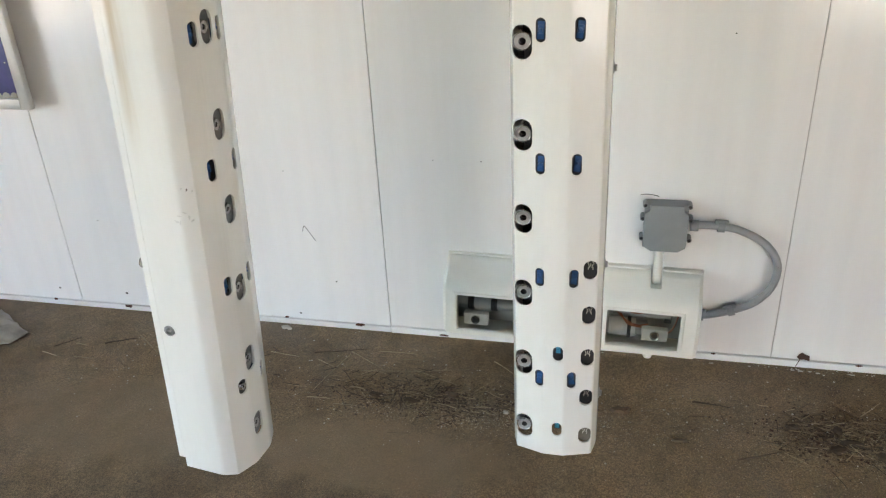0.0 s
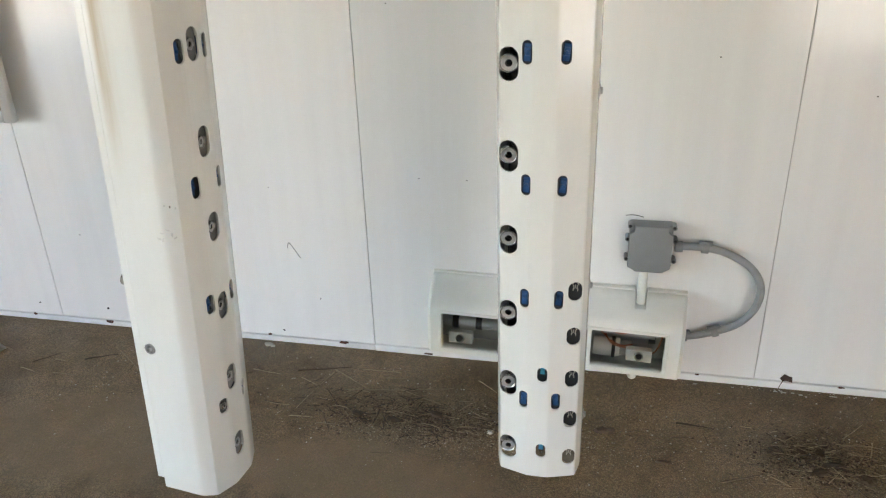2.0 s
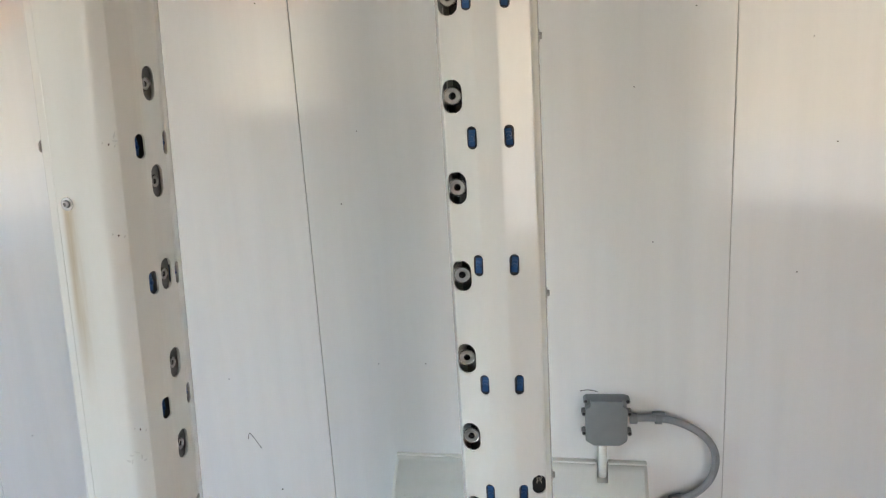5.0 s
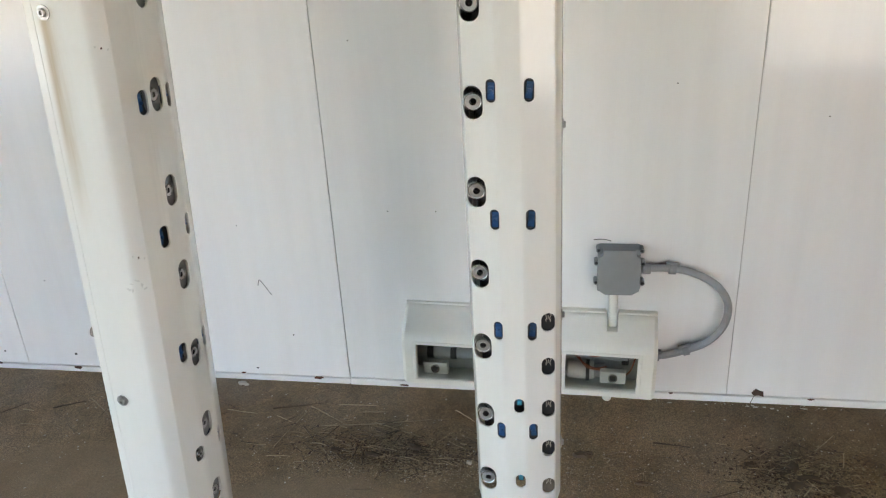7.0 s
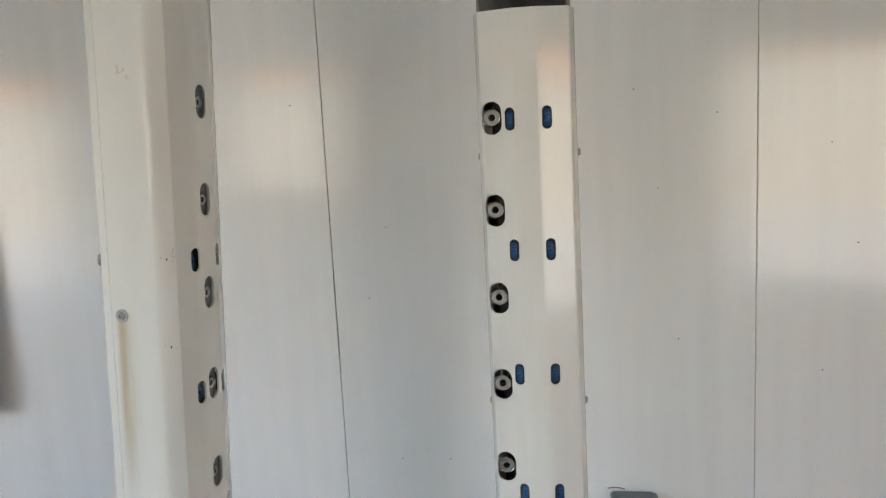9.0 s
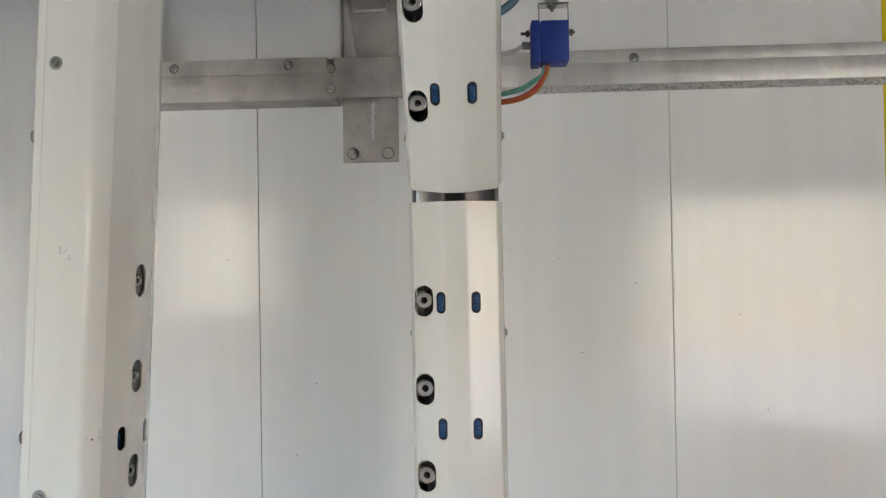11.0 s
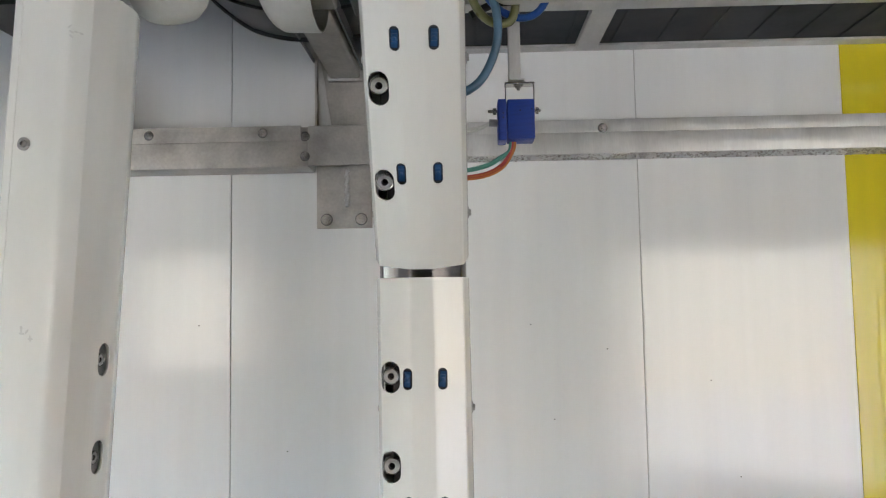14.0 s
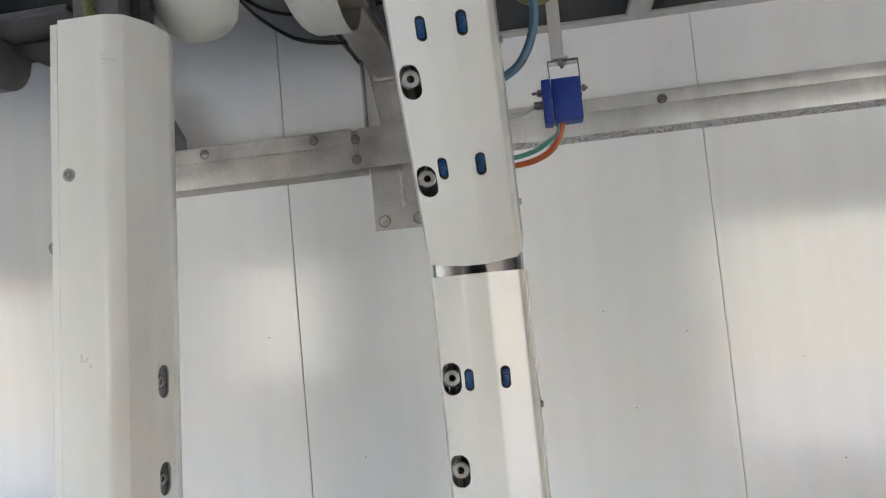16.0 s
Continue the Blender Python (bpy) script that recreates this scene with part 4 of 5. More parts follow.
# ---- overhead machine head ----
def boom():
    t = tagged(empty("overhead_boom", pose(0, 0, 0)), "dark metal overhead boom that carries both wash arms", "machine boom")
    part("beam", box(-1.6, 0.80, 1.12, 1.30, 2.335, 2.46, 0.006, 2), DGREY, t)
    part("lower_flange", box(-1.6, -0.12, 1.20, 1.42, 2.285, 2.300, 0.003, 1), DGREY, t)
    for x in (-1.25, -0.80):
        part("web_rib", box(x, x + 0.012, 1.22, 1.40, 2.3005, 2.334, 0.002, 1), DGREY, t)
    g = prism([(-0.34, 2.285), (-0.06, 2.285), (-0.135, 2.178), (-0.150, 2.178)], 0.0, 0.012)
    part("gusset", g, DGREY, t, m=Matrix.Translation((0, 1.33, 0)) @ Matrix.Rotation(radians(90), 4, "X"))
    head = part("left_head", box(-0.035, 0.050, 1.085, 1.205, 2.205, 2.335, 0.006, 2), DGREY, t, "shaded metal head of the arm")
    for x in (-0.02, 0.035):
        part("head_bolt", hex_bolt(0.008), STEEL_DARK, head, m=facing(x, 1.084, 2.262))
    part("olive_hose", tube([(0.0, 1.082, 2.20), (0.0, 1.075, 2.30), (0.0, 1.09, 2.40)], 0.009, 12), HOSE_G, t)
    part("black_hose", tube([(0.058, 1.125, 2.20), (0.058, 1.12, 2.30), (0.05, 1.11, 2.40)], 0.008, 12), BLACK, t)
    cl = part("clamp_block", box(0.03, 0.16, 1.20, 1.26, 2.250, 2.335, 0.006, 2), STEEL_DARK, t, "stained cast clamp block")
    for x in (0.10, 0.15, 0.205):
        part("clamp_fin", box(x - 0.05, x - 0.038, 1.185, 1.202, 2.258, 2.32, 0.003, 1), STEEL_DARK, cl)
    part("right_head", box(0.46, 0.72, 1.05, 1.30, 2.285, 2.52, 0.008, 2), DGREY, t)
    part("right_stem", box(0.535, 0.64, 1.095, 1.15, 2.195, 2.285, 0.005, 2), STEEL_DARK, t)
    part("head_plate", box(0.44, 0.50, 1.30, 1.42, 2.28, 2.40, 0.004, 1), DGREY, t)
    part("wall_post", box(0.30, 0.40, 1.30, 1.44, 2.305, 2.52, 0.004, 1), ALU_DIRTY, t)
    part("motor_drum", moved(lathe([(0, 0), (0.075, 0), (0.085, 0.01), (0.085, 0.15), (0.07, 0.16), (0, 0.16)], 28), Matrix.Translation((-0.48, 1.30, 2.275)) @ Matrix.Rotation(radians(90), 4, "Y")), DGREY, t)
    part("roof_hanger", box(-0.30, -0.22, 1.14, 1.28, 2.46, 2.78, 0.003, 1), DGREY, t)
    part("roof_hanger", box(0.56, 0.64, 1.14, 1.28, 2.46, 2.78, 0.003, 1), DGREY, t)
    return t


boom()


def cap(name, x0, x1, y, z, r, seat, label, yaw=0):
    """Round translucent end cap, domed towards -x and cut open towards +x."""
    n = 9
    w = x1 - x0
    outer = [(r * math.sin(radians(90 * k / n)) ** 0.8, seat * (1 - math.cos(radians(90 * k / n)))) for k in range(n + 1)] + [(r * 1.01, w)]
    inner = [(a - 0.004 if a > 0.004 else 0.0, h + 0.004) for a, h in outer]
    inner[-1] = (inner[-1][0], w)
    b = lathe(outer + inner[::-1], 40)
    o = tagged(obj(name, b, CAP, None, Matrix.Translation((x0, y, z)) @ Matrix.Rotation(radians(yaw), 4, "Z") @ Matrix.Rotation(radians(90), 4, "Y") @ Matrix.Rotation(radians(7), 4, "X"), smooth=40), label, "cover cap")
    return o


bowl = [(0.0, 0.0), (0.030, 0.001), (0.050, 0.008), (0.066, 0.026), (0.076, 0.055), (0.081, 0.10), (0.083, 0.17)]
bowl += [(a - 0.004 if a > 0 else 0.0, h + 0.004) for a, h in reversed(bowl)]
tagged(obj("cover_cap", lathe(bowl, 36), CAP, None, pose(0.128, 1.24, 2.213, 4, -9, 0), smooth=40), "whitish translucent round plastic cap under the boom", "cover cap")
cap("cover_cap", 0.262, 0.384, 1.30, 2.368, 0.152, 0.060, "whitish open round plastic cap beside the brace", 8)
cap("cover_cap", 0.690, 0.868, 1.28, 2.365, 0.118, 0.06, "whitish round plastic cap beside the hoses")


def belt():
    b = bmesh.new()
    pts = [(-0.06, 2.60), (-0.03, 2.545), (0.02, 2.482), (0.075, 2.435), (0.12, 2.405), (0.17, 2.388), (0.232, 2.377), (0.33, 2.375), (0.42, 2.385)]
    rows = [[b.verts.new((x, y, z + dz)) for x, z in pts] for y, dz in ((1.46, 0.0), (1.80, 0.0), (1.80, 0.010), (1.46, 0.010))]
    for i in range(4):
        a, c = rows[i], rows[(i + 1) % 4]
        for k in range(len(pts) - 1):
            b.faces.new((a[k], a[k + 1], c[k + 1], c[k]))
    b.faces.new([r[0] for r in rows])
    b.faces.new([r[-1] for r in rows][::-1])
    t = tagged(empty("cable_cradle", pose(0, 0, 0)), "dark sagging cable cradle between boom and wall", "cable cradle")
    part("sheet", b, DGREY, t)
    part("edge_band", tube([(x, 1.80, z) for x, z in pts], 0.008, 8), BLACK, t)
    part("edge_band", tube([(x, 1.60, z - 0.004) for x, z in pts], 0.004, 8), BLACK, t)
    return t


belt()


# ---- blue float switch on its strap, hoses and wires ----
def blue_unit():
    t = tagged(empty("blue_sensor_unit", pose(0, 0, 0)), "royal blue printed sensor block hung on a steel strap", "sensor")
    y = 1.392
    part("strap", box(0.757, 0.780, y - 0.002, y + 0.002, 2.128, 2.78, 0.0008, 1), ALU, t)
    part("strap_edge", box(0.7555, 0.758, y - 0.002, y + 0.016, 2.128, 2.78, 0.0006, 1), ALU, t)
    part("strap_foot", box(0.757, 0.786, y - 0.022, y + 0.010, 2.1235, 2.1275, 0.0006, 1), ALU, t)
    part("yoke_bar", box(0.746, 0.806, y - 0.016, y + 0.012, 2.118, 2.1215, 0.0008, 1), STEEL, t)
    for x in (0.747, 0.804):
        part("yoke_leg", box(x, x + 0.0018, y - 0.008, y + 0.006, 2.05, 2.118, 0.0005, 1), STEEL, t)
    part("yoke_bolt", hex_bolt(0.006), STEEL_DARK, t, m=pose(0.774, y - 0.004, 2.118, 180, 0, 0))
    blk = part("block", box(0.7495, 0.8035, y - 0.03, y + 0.022, 2.003, 2.083, 0.0025, 2), BLUEBOX, t)
    part("side_plate", box(0.731, 0.748, y - 0.03, y + 0.022, 2.001, 2.084, 0.0025, 2), BLUEBOX, t)
    for x, z in ((0.741, 2.055), (0.741, 2.046), (0.775, 2.060), (0.798, 2.062)):
        part("pin_hole", lathe([(0.0015, -0.001), (0.0015, 0.0004), (0, 0.0004)], 10), BLACK, blk, m=facing(x, y - 0.0302, z))
    part("through_bolt", tube([(0.712, y, 2.066), (0.818, y, 2.066)], 0.0032, 10), STEEL, t)
    for x in (0.722, 0.8075):
        part("nut", moved(prism([(0.0068 * math.cos(math.pi * k / 3), 0.0068 * math.sin(math.pi * k / 3)) for k in range(6)], 0, 0.0065), Matrix.Translation((x, y, 2.066)) @ Matrix.Rotation(radians(90), 4, "Y")), STEEL, t)
    part("cable_gland", tube([(0.731, y, 2.042), (0.714, y, 2.043)], 0.0075, 12), STEEL_DARK, t)
    part("white_lead", tube([(0.714, y, 2.043), (0.70, y + 0.004, 2.036), (0.66, y + 0.01, 2.032), (0.60, y + 0.02, 2.034)], 0.003, 8), W_WHITE, t)
    part("white_lead", tube([(0.714, y, 2.041), (0.695, y + 0.004, 2.031), (0.66, y + 0.012, 2.026), (0.60, y + 0.02, 2.022)], 0.0025, 8), W_WHITE, t)
    for k, (mtl, dz) in enumerate(((W_TEAL, 0.016), (W_TEAL, 0.012), (W_RED, 0.002), (W_RED, -0.002), (W_ORANGE, -0.004), (W_ORANGE, 0.0))):
        o = 0.002 * k
        part("lead", tube([(0.756 + o, y, 2.003), (0.752 + o, y, 1.985), (0.735 + o, y + 0.003, 1.958 + dz), (0.708, y + 0.004, 1.940 + dz * 1.2), (0.66, y + 0.01, 1.934 + dz), (0.60, y + 0.02, 1.936 + dz)], 0.0026, 8), mtl, t)
    return t


blue_unit()

for nm, mtl, r, lab, pts in (
        ("water_hose", HOSE_B, 0.0085, "blue-grey hose curving from the boom to the arm", [(0.60, 1.34, 2.07), (0.672, 1.33, 2.093), (0.706, 1.33, 2.125), (0.729, 1.32, 2.18), (0.730, 1.31, 2.235), (0.716, 1.30, 2.285), (0.700, 1.28, 2.33), (0.69, 1.26, 2.40)]),
        ("water_hose", HOSE_G, 0.0085, "olive clear hose looped under the boom", [(0.672, 1.34, 2.32), (0.690, 1.34, 2.265), (0.715, 1.34, 2.235), (0.742, 1.34, 2.228), (0.762, 1.34, 2.238), (0.768, 1.33, 2.275), (0.755, 1.31, 2.31), (0.735, 1.27, 2.40)]),
        ("water_hose", HOSE_C, 0.0075, "bright cobalt hose looped beside the strap", [(0.70, 1.34, 2.30), (0.735, 1.35, 2.262), (0.775, 1.35, 2.243), (0.808, 1.345, 2.248), (0.828, 1.335, 2.272), (0.824, 1.32, 2.30), (0.80, 1.30, 2.325), (0.77, 1.27, 2.40)]),
        ("water_hose", BLACK, 0.008, "black hose crossing behind the strap", [(0.68, 1.38, 2.262), (0.73, 1.38, 2.285), (0.78, 1.38, 2.292), (0.81, 1.37, 2.32), (0.80, 1.30, 2.40)])):
    tagged(obj(nm, tube(pts, r, 14), mtl, smooth=50), lab, "hose", group="hoses at the arm head")


# ---- floor litter and flecks ----
G0 = 0.014


def blob(rx, ry, h, rnd, n=9):
    """A low uneven chip or crumb."""
    a0 = rnd.uniform(0, 6.28)
    b = bmesh.new()
    lo, hi = [], []
    for k in range(n):
        a = a0 + 2 * math.pi * k / n
        q = rnd.uniform(0.65, 1.15)
        lo.append(b.verts.new((rx * q * math.cos(a), ry * q * math.sin(a), -0.001)))
        hi.append(b.verts.new((rx * q * 0.8 * math.cos(a), ry * q * 0.8 * math.sin(a), h * rnd.uniform(0.6, 1.0))))
    top = b.verts.new((0, 0, h))
    for k in range(n):
        j = (k + 1) % n
        b.faces.new((lo[k], lo[j], hi[j], hi[k]))
        b.faces.new((hi[k], hi[j], top))
    b.faces.new(lo[::-1])
    return b


def many(name, count, place, size, material, label, category, seed, flat=0.5):
    """Crumbs strewn over the floor, one mesh of uncountable pieces."""
    rnd = random.Random(seed)
    verts, faces = [], []
    for _ in range(count):
        x, y = place(rnd)
        s = size(rnd)
        o = len(verts)
        a0, h = rnd.uniform(0, 6.28), s * flat * rnd.uniform(0.6, 1.4)
        for k in range(5):
            a, q = a0 + 2 * math.pi * k / 5, rnd.uniform(0.6, 1.2)
            verts.append((x + s * q * math.cos(a), y + s * q * math.sin(a), G0 - 0.0005))
        verts.append((x + rnd.uniform(-0.3, 0.3) * s, y + rnd.uniform(-0.3, 0.3) * s, G0 + h))
        faces += [(o + k, o + (k + 1) % 5, o + 5) for k in range(5)]
    me = bpy.data.meshes.new(name)
    me.from_pydata(verts, [], faces)
    me.materials.append(material)
    return tagged(new(name, me), label, category, kind="stuff")


def band(r):
    """Silt drift between the arms and along the foot of the wall."""
    x = r.uniform(-0.45, 1.9)
    return x, 1.66 + 0.05 * math.sin(3 * x) + r.gauss(0, 0.055)


many("gravel_grit", 4200, band, lambda r: r.uniform(0.0012, 0.0038), GRIT, "fine brown grit drifted across the floor", "grit", 5)
many("gravel_grit", 3000, lambda r: (r.uniform(-2.0, 2.4), r.uniform(0.9, 1.98)), lambda r: r.uniform(0.0008, 0.0026), GRIT, "scattered sand grains on damp concrete", "grit", 6)
many("gravel_grit", 1500, lambda r: (r.gauss(1.0, 0.45), r.gauss(1.45, 0.15)), lambda r: r.uniform(0.001, 0.003), GRIT, "coarse sand spread on damp concrete", "grit", 16)
many("sand_grains", 4200, lambda r: (r.uniform(-0.9, 2.2), r.uniform(1.25, 1.97)), lambda r: r.uniform(0.0006, 0.0017), SAND, "pale sand grains on damp concrete", "sand", 25)
many("sand_grains", 1800, band, lambda r: r.uniform(0.0007, 0.0022), SAND, "pale sand drifted with the litter", "sand", 26)
# sandy here, and thickened to stand in for light from the right
many("sand_grains", 1800, lambda r: (r.gauss(1.1, 0.33), min(1.97, r.gauss(1.62, 0.15))), lambda r: r.uniform(0.0007, 0.0026), SAND, "pale sand near the wall, thickened to brighten the floor there", "sand", 27)
many("gravel_grit", 9000, lambda r: (r.gauss(1.05, 0.42), min(1.96, r.gauss(1.52, 0.19))), lambda r: r.uniform(0.0006, 0.0019), GRIT, "fine grit strewn over damp concrete", "grit", 41)
many("dark_crumbs", 3200, lambda r: (r.gauss(1.0, 0.45), min(1.96, r.gauss(1.50, 0.2))), lambda r: r.uniform(0.0006, 0.0018), TWIG, "dark silt grains strewn over damp concrete", "debris", 42, 0.35)
many("sand_grains", 2600, lambda r: (r.gauss(0.36, 0.20), r.gauss(1.615, 0.035)), lambda r: r.uniform(0.0008, 0.0026), SAND, "pale grit ridge between the arms", "sand", 43)
many("gravel_grit", 2600, lambda r: (r.gauss(0.30, 0.24), r.gauss(1.61, 0.04)), lambda r: r.uniform(0.001, 0.0032), GRIT, "brown grit ridge between the arms", "grit", 44)
many("leaf_flakes", 160, lambda r: (r.gauss(0.2, 0.14), r.gauss(1.67, 0.03)), lambda r: r.uniform(0.003, 0.008), LEAF, "flat rotten leaf flakes in the heap", "debris", 28, 0.12)
many("leaf_flakes", 150, lambda r: (r.gauss(1.28, 0.09), r.gauss(1.68, 0.05)), lambda r: r.uniform(0.003, 0.009), LEAF, "flat rotten leaf flakes by the wall", "debris", 29, 0.12)
many("leaf_flakes", 110, lambda r: (r.gauss(1.30, 0.10), r.gauss(1.67, 0.05)), lambda r: r.uniform(0.003, 0.008), STRAW, "pale dry leaf flakes by the wall", "debris", 30, 0.15)
many("dark_crumbs", 900, band, lambda r: r.uniform(0.001, 0.0035), TWIG, "dark rotten leaf crumbs on the floor", "debris", 7, 0.3)
many("dark_crumbs", 1600, lambda r: (r.gauss(0.22, 0.14), r.gauss(1.66, 0.04)), lambda r: r.uniform(0.0012, 0.006), TWIG, "dark mulch heap between the arms", "debris", 8, 0.35)
many("dark_crumbs", 1200, lambda r: (r.gauss(1.28, 0.09), r.gauss(1.68, 0.055)), lambda r: r.uniform(0.0012, 0.006), TWIG, "dark mulch heap by the wall", "debris", 9, 0.35)
many("pale_chips", 520, lambda r: (r.uniform(-0.9, 2.0), min(1.975, r.gauss(1.72, 0.13))), lambda r: r.uniform(0.0015, 0.0045), CHIP, "tiny pale paint chips on the floor", "debris", 10, 0.4)
many("pale_chips", 14, lambda r: (r.gauss(1.28, 0.12), r.uniform(1.968, 1.982)), lambda r: r.uniform(0.001, 0.005), CHIP, "pale paint flakes along the skirting", "debris", 11, 0.4)


def straw(x, y, length, ang, bend, r, lift=0.0008):
    c, s = math.cos(ang), math.sin(ang)
    pts = []
    for k in range(5):
        u = (k / 4 - 0.5) * length
        v = bend * (1 - (2 * k / 4 - 1) ** 2)
        pts.append((x + u * c - v * s, y + u * s + v * c, G0 + r + lift * (k % 2)))
    return tube(pts, r, 6, taper=0.5)


srnd = random.Random(21)
PALE_STALKS = [(-0.289, 1.811, 0.101, -0.12), (-0.016, 1.814, 0.164, -0.56), (-0.107, 1.746, 0.198, -1.81), (0.058, 1.873, 0.119, 0.03), (0.12, 1.844, 0.075, 0.08),
          (0.136, 1.793, 0.325, 0.18), (0.211, 1.763, 0.174, -0.37), (-0.102, 1.618, 0.067, 0.05), (-0.017, 1.601, 0.064, 0.05), (0.196, 1.676, 0.056, -0.17),
          (0.391, 1.848, 0.081, -0.69), (0.033, 1.64, 0.055, -0.84), (-0.143, 1.785, 0.068, -0.46), (1.203, 1.751, 0.037, 0.77), (1.37, 1.811, 0.096, 0.83),
          (1.284, 1.621, 0.067, 0.93), (1.347, 1.715, 0.025, -0.37), (1.216, 1.63, 0.081, 0.07), (-1.229, 1.801, 0.098, -0.3), (-1.049, 1.692, 0.067, -0.24),
          (-0.919, 1.69, 0.078, -0.0), (-0.98, 1.758, 0.041, -0.09), (-0.756, 1.794, 0.145, -0.64), (-0.707, 1.777, 0.041, -0.44)]
DARK_STALKS = [(-0.118, 1.856, 0.169, 0.27), (-0.046, 1.72, 0.091, -0.88), (0.968, 1.762, 0.098, -0.11), (1.069, 1.576, 0.125, 0.42), (1.164, 1.749, 0.044, -0.75),
          (1.303, 1.79, 0.07, -0.72), (-1.037, 1.764, 0.087, 0.83), (-0.859, 1.797, 0.102, 0.46)]
for stalks, mtl, lab in ((PALE_STALKS, STRAW, "dry yellowish straw stalk lying on the floor"), (DARK_STALKS, TWIG, "dark wet twig lying on the floor")):
    for x, y, ln, a in stalks:
        tagged(obj("straw_stalk", straw(x, y, ln, a, srnd.uniform(-0.018, 0.022) * ln, srnd.uniform(0.0012, 0.0019) * (1.5 if mtl is TWIG else 1.0)), mtl, smooth=60), lab, "straw", group="straw stalks on the floor")
for seed, cx, cy, n_, sx in ((7, 1.29, 1.69, 44, 0.10), (8, 0.16, 1.68, 50, 0.16), (1, 0.14, 1.69, 170, 0.15), (2, 1.30, 1.69, 90, 0.10), (3, -0.5, 1.75, 40, 0.16), (4, 0.9, 1.70, 30, 0.25), (5, 0.25, 1.66, 90, 0.09), (6, 1.24, 1.65, 90, 0.07)):
    rr = random.Random(seed)
    for mtl, nm, lab in ((STRAW if seed > 6 else STRAW_DULL, "straw_litter", "tangle of thin dry straw on the floor"), (TWIG, "twig_litter", "tangle of dark wet twigs on the floor")):
        b = None
        for _ in range(n_ // 2):
            thick = 1.3 if mtl is TWIG else 1.1
            b = tube([(p[0], p[1], p[2]) for p in (lambda x, y, a, ln, z: ((x, y, z), (x + ln * 0.5 * math.cos(a) + rr.uniform(-.002, .002), y + ln * 0.5 * math.sin(a) + rr.uniform(-.003, .003), z + 0.0006), (x + ln * math.cos(a), y + ln * math.sin(a), z)))(
                rr.gauss(cx, sx), min(1.96, rr.gauss(cy, 0.05)), rr.gauss(0.0, 0.7), rr.uniform(0.012, 0.065), G0 + rr.uniform(0.0008, 0.006))], thick * rr.uniform(0.0005, 0.0011), 4, b)
        tagged(obj(nm, b, mtl), lab, "straw litter", kind="stuff")


def rag():
    b = bmesh.new()
    n, m_ = 26, 20
    g = []
    for i in range(n):
        row = []
        for j in range(m_):
            u, v = i / (n - 1) - 0.5, j / (m_ - 1) - 0.5
            edge = 1 + 0.16 * noise.noise((u * 3, v * 3, 1.7))
            h = 0.030 * max(0, 1 - (2.05 * max(abs(u), abs(v))) ** 3) + 0.018 * noise.noise((u * 7, v * 7, 0.3)) + 0.006 * noise.noise((u * 22, v * 22, 4.0))
            row.append(b.verts.new((u * 0.24 * edge, v * 0.17 * edge, max(0.0005, h + 0.004))))
        g.append(row)
    for i in range(n - 1):
        for j in range(m_ - 1):
            b.faces.new((g[i][j], g[i + 1][j], g[i + 1][j + 1], g[i][j + 1]))
    r = bmesh.ops.extrude_face_region(b, geom=b.faces[:])
    for v in r["geom"]:
        if isinstance(v, bmesh.types.BMVert):
            v.co.z += 0.003
    tagged(obj("crumpled_rag", b, RAG, None, pose(-1.345, 1.765, G0, 0, 0, -28), smooth=60), "dirty white crumpled rag on the floor", "rag")


rag()

lr = random.Random(12)
tagged(obj("paint_chip", blob(0.017, 0.011, 0.006, lr, 11), CHIP, None, pose(-0.354, 1.962, G0)), "pale paint chip on the floor by the skirting", "debris")
tagged(obj("paint_chip", blob(0.010, 0.006, 0.005, lr, 9), CHIP, None, pose(-0.335, 1.955, G0)), "small pale paint chip by the skirting", "debris")
tagged(obj("pebble", blob(0.010, 0.007, 0.007, lr), CHIP, None, pose(0.43, 1.64, G0)), "small pale pebble on the floor", "pebble", group="pebbles on the floor")
tagged(obj("pebble", blob(0.008, 0.006, 0.006, lr), GRIT, None, pose(0.66, 1.80, G0)), "small brown pebble on the floor", "pebble", group="pebbles on the floor")
tagged(obj("dark_clod", blob(0.030, 0.014, 0.010, lr, 13), TWIG, None, pose(0.735, 1.70, G0)), "dark wet clod on the floor", "debris")
for k, (x, y, sx, sy) in enumerate(((1.255, 1.63, 0.045, 0.016), (1.265, 1.70, 0.024, 0.026), (1.36, 1.62, 0.034, 0.026), (1.29, 1.66, 0.040, 0.014), (0.16, 1.65, 0.045, 0.016), (0.27, 1.69, 0.038, 0.014), (0.05, 1.66, 0.030, 0.012), (-0.30, 1.66, 0.028, 0.012), (0.88, 1.60, 0.034, 0.010), (1.16, 1.70, 0.026, 0.010))):
    tagged(obj("dark_clod", blob(sx, sy, lr.uniform(0.006, 0.011), lr, 15), TWIG, None, pose(x, y, G0, 0, 0, lr.uniform(-25, 25)) @ Matrix.Diagonal((0.7, 0.8, 0.9, 1))), "dark clod of wet rotten mulch on the floor", "debris", group="mulch clods on the floor")


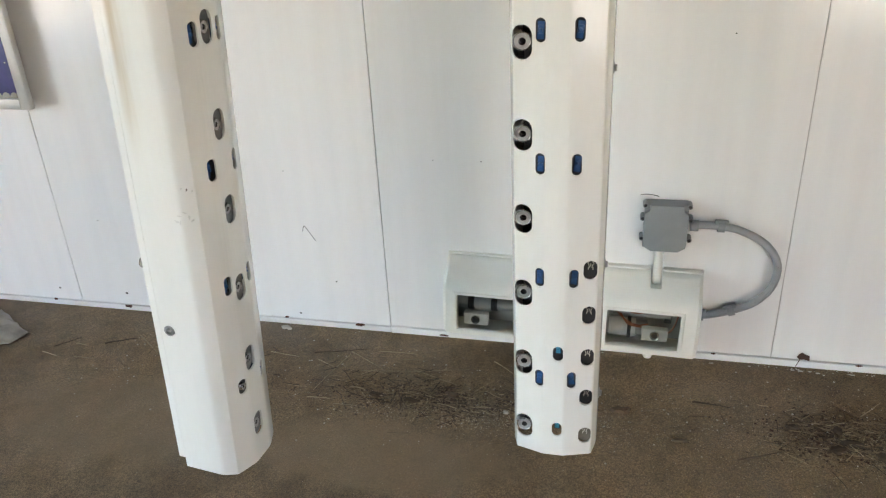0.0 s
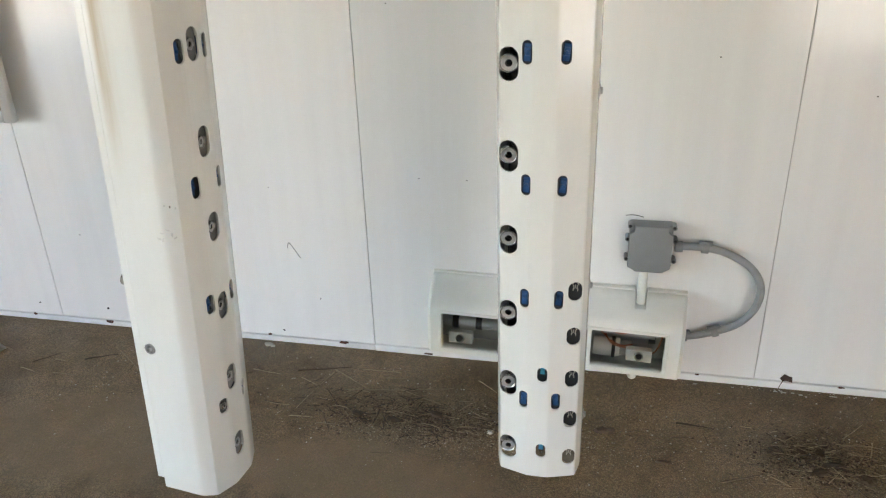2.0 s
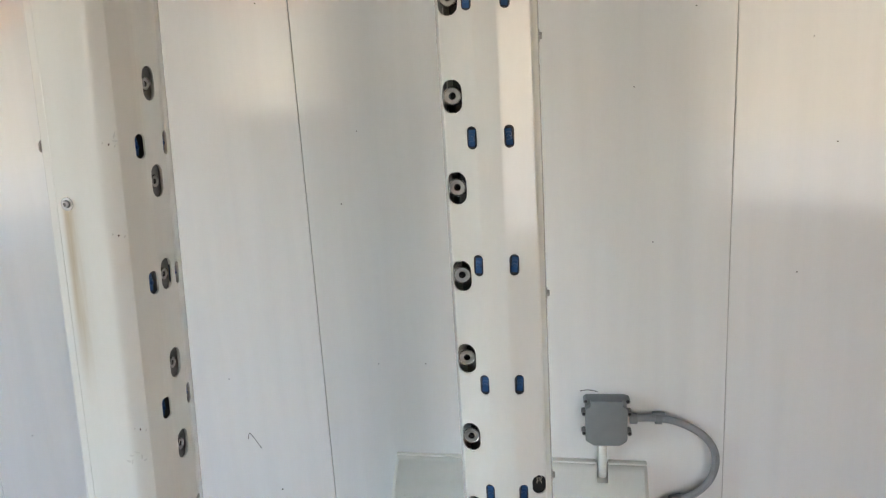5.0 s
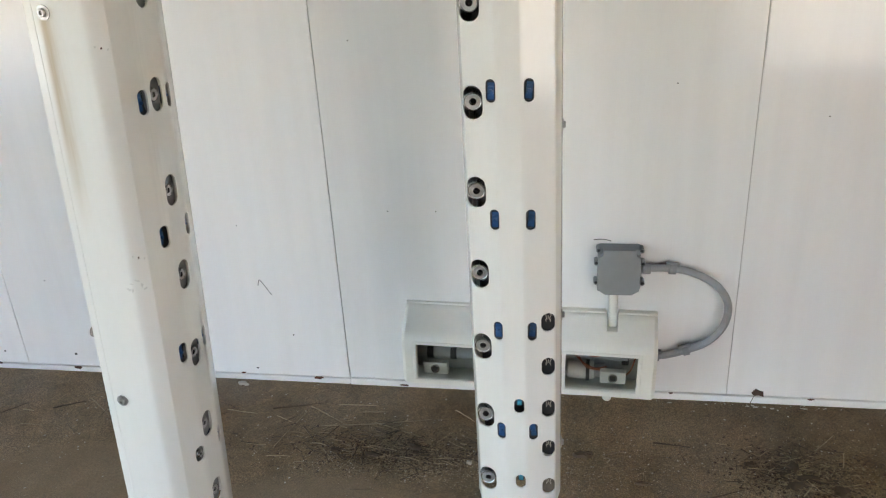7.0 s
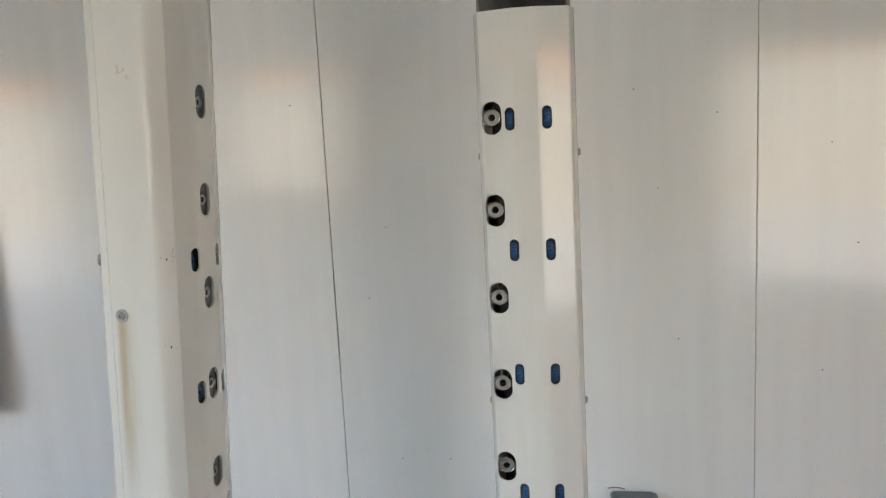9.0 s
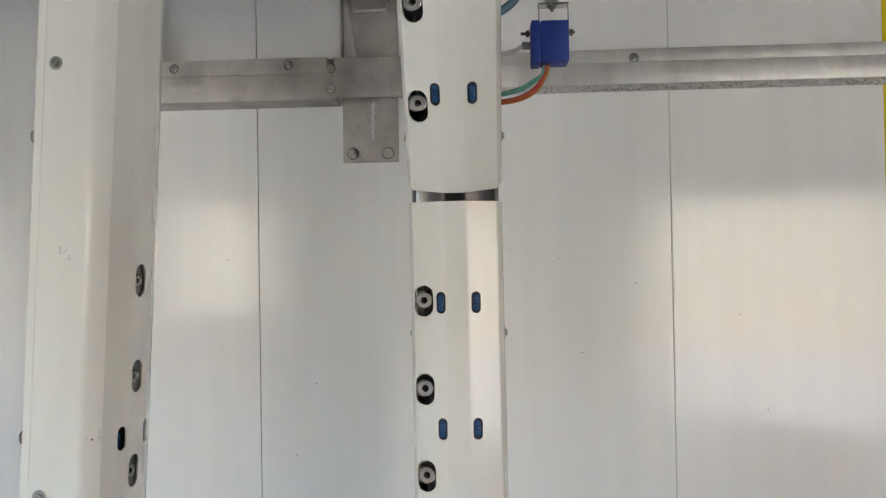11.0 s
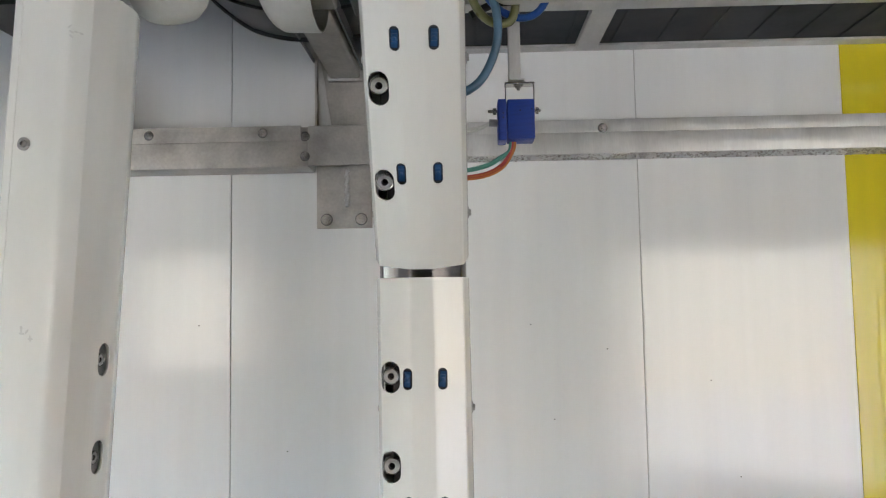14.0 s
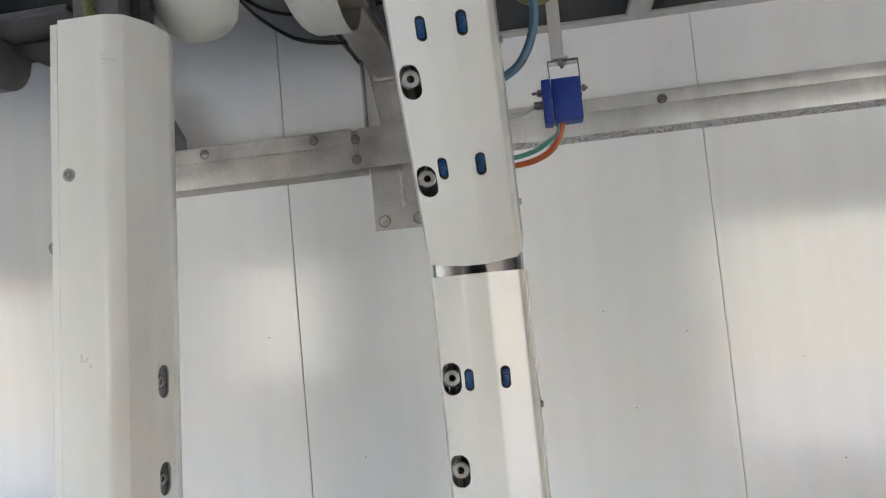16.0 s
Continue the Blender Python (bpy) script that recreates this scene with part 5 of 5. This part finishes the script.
for x, y, sx, sy in ((1.205, 1.968, 0.012, 0.004), (1.228, 1.966, 0.016, 0.004), (1.252, 1.967, 0.010, 0.004), (1.272, 1.962, 0.012, 0.006), (1.285, 1.955, 0.006, 0.005), (1.36, 1.968, 0.016, 0.003), (0.985, 1.968, 0.012, 0.004), (1.09, 1.968, 0.008, 0.004)):
    tagged(obj("paint_flake", blob(sx * 0.6, sy * 0.6, 0.002, lr, 9), CHIP, None, pose(x, y, G0, 0, 0, lr.uniform(-12, 12))), "pale paint flake fallen beside the skirting", "debris", group="paint flakes at the wall foot")


def leaf():
    t = tagged(empty("dead_leaf", pose(1.231, 1.9845, 0.052)), "reddish brown dead leaf stuck on the skirting", "leaf")
    pts = [(-0.016, -0.002), (-0.008, -0.010), (0.004, -0.008), (0.018, -0.012), (0.017, 0.004), (0.008, 0.006), (-0.004, 0.012), (-0.010, 0.006)]
    part("blade", prism(pts, 0.0, 0.0015), LEAF, t, m=Matrix.Rotation(radians(78), 4, "X"))
    part("stem", tube([(-0.006, -0.001, -0.006), (-0.012, -0.003, -0.022), (-0.016, -0.003, -0.034)], 0.001, 6), LEAF, t)


leaf()


def flecks():
    rnd = random.Random(31)
    b = None
    for x, z, s in ((-1.23, 0.075, 0.006), (-0.96, 0.075, 0.008), (-1.0, 0.35, 0.003), (-0.17, 0.18, 0.004), (0.31, 0.60, 0.003), (0.17, 0.60, 0.003), (-0.30, 0.55, 0.0025), (-0.31, 0.052, 0.006),
                    (1.32, 0.86, 0.003), (1.62, 0.25, 0.003), (0.16, 1.28, 0.003), (-0.09, 1.63, 0.004), (0.84, 1.62, 0.003), (0.90, 1.36, 0.003), (1.33, 1.46, 0.003), (0.60, 0.40, 0.003), (-0.70, 0.95, 0.003),
                    (1.05, 1.55, 0.003), (0.1, 1.08, 0.003), (-0.6, 1.3, 0.003), (1.4, 1.2, 0.003), (0.95, 0.95, 0.003)):
        q = blob(s * 0.8, s * 0.6, 0.0012, rnd, 7)
        moved(q, facing(x, 1.9995, z))
        b = join(b, q)
    tagged(obj("dirt_flecks", b, SOOT), "small dark dirt flecks on the white wall", "dirt", kind="stuff")
    b = None
    for x, z, sx, sz in ((-0.955, 0.030, 0.016, 0.007), (-0.355, 0.040, 0.010, 0.004), (-0.10, 0.033, 0.018, 0.006), (0.18, 0.020, 0.02, 0.004), (0.205, 0.036, 0.014, 0.003), (-1.25, 0.035, 0.008, 0.005), (0.99, 0.035, 0.008, 0.003), (1.38, 0.035, 0.010, 0.003)):
        q = blob(sx, sz, 0.0016, rnd, 11)
        moved(q, facing(x, 1.9862, z))
        b = join(b, q)
    tagged(obj("rust_flecks", b, RUST), "rusty chipped spots along the skirting", "rust", kind="stuff")
    tagged(obj("clinging_stalk", tube([(-0.262, 1.997, 0.352), (-0.255, 1.995, 0.372), (-0.246, 1.996, 0.362), (-0.222, 1.997, 0.322)], 0.0009, 6), SOOT), "thin dark bent stalk clinging to the wall", "stalk")


flecks()
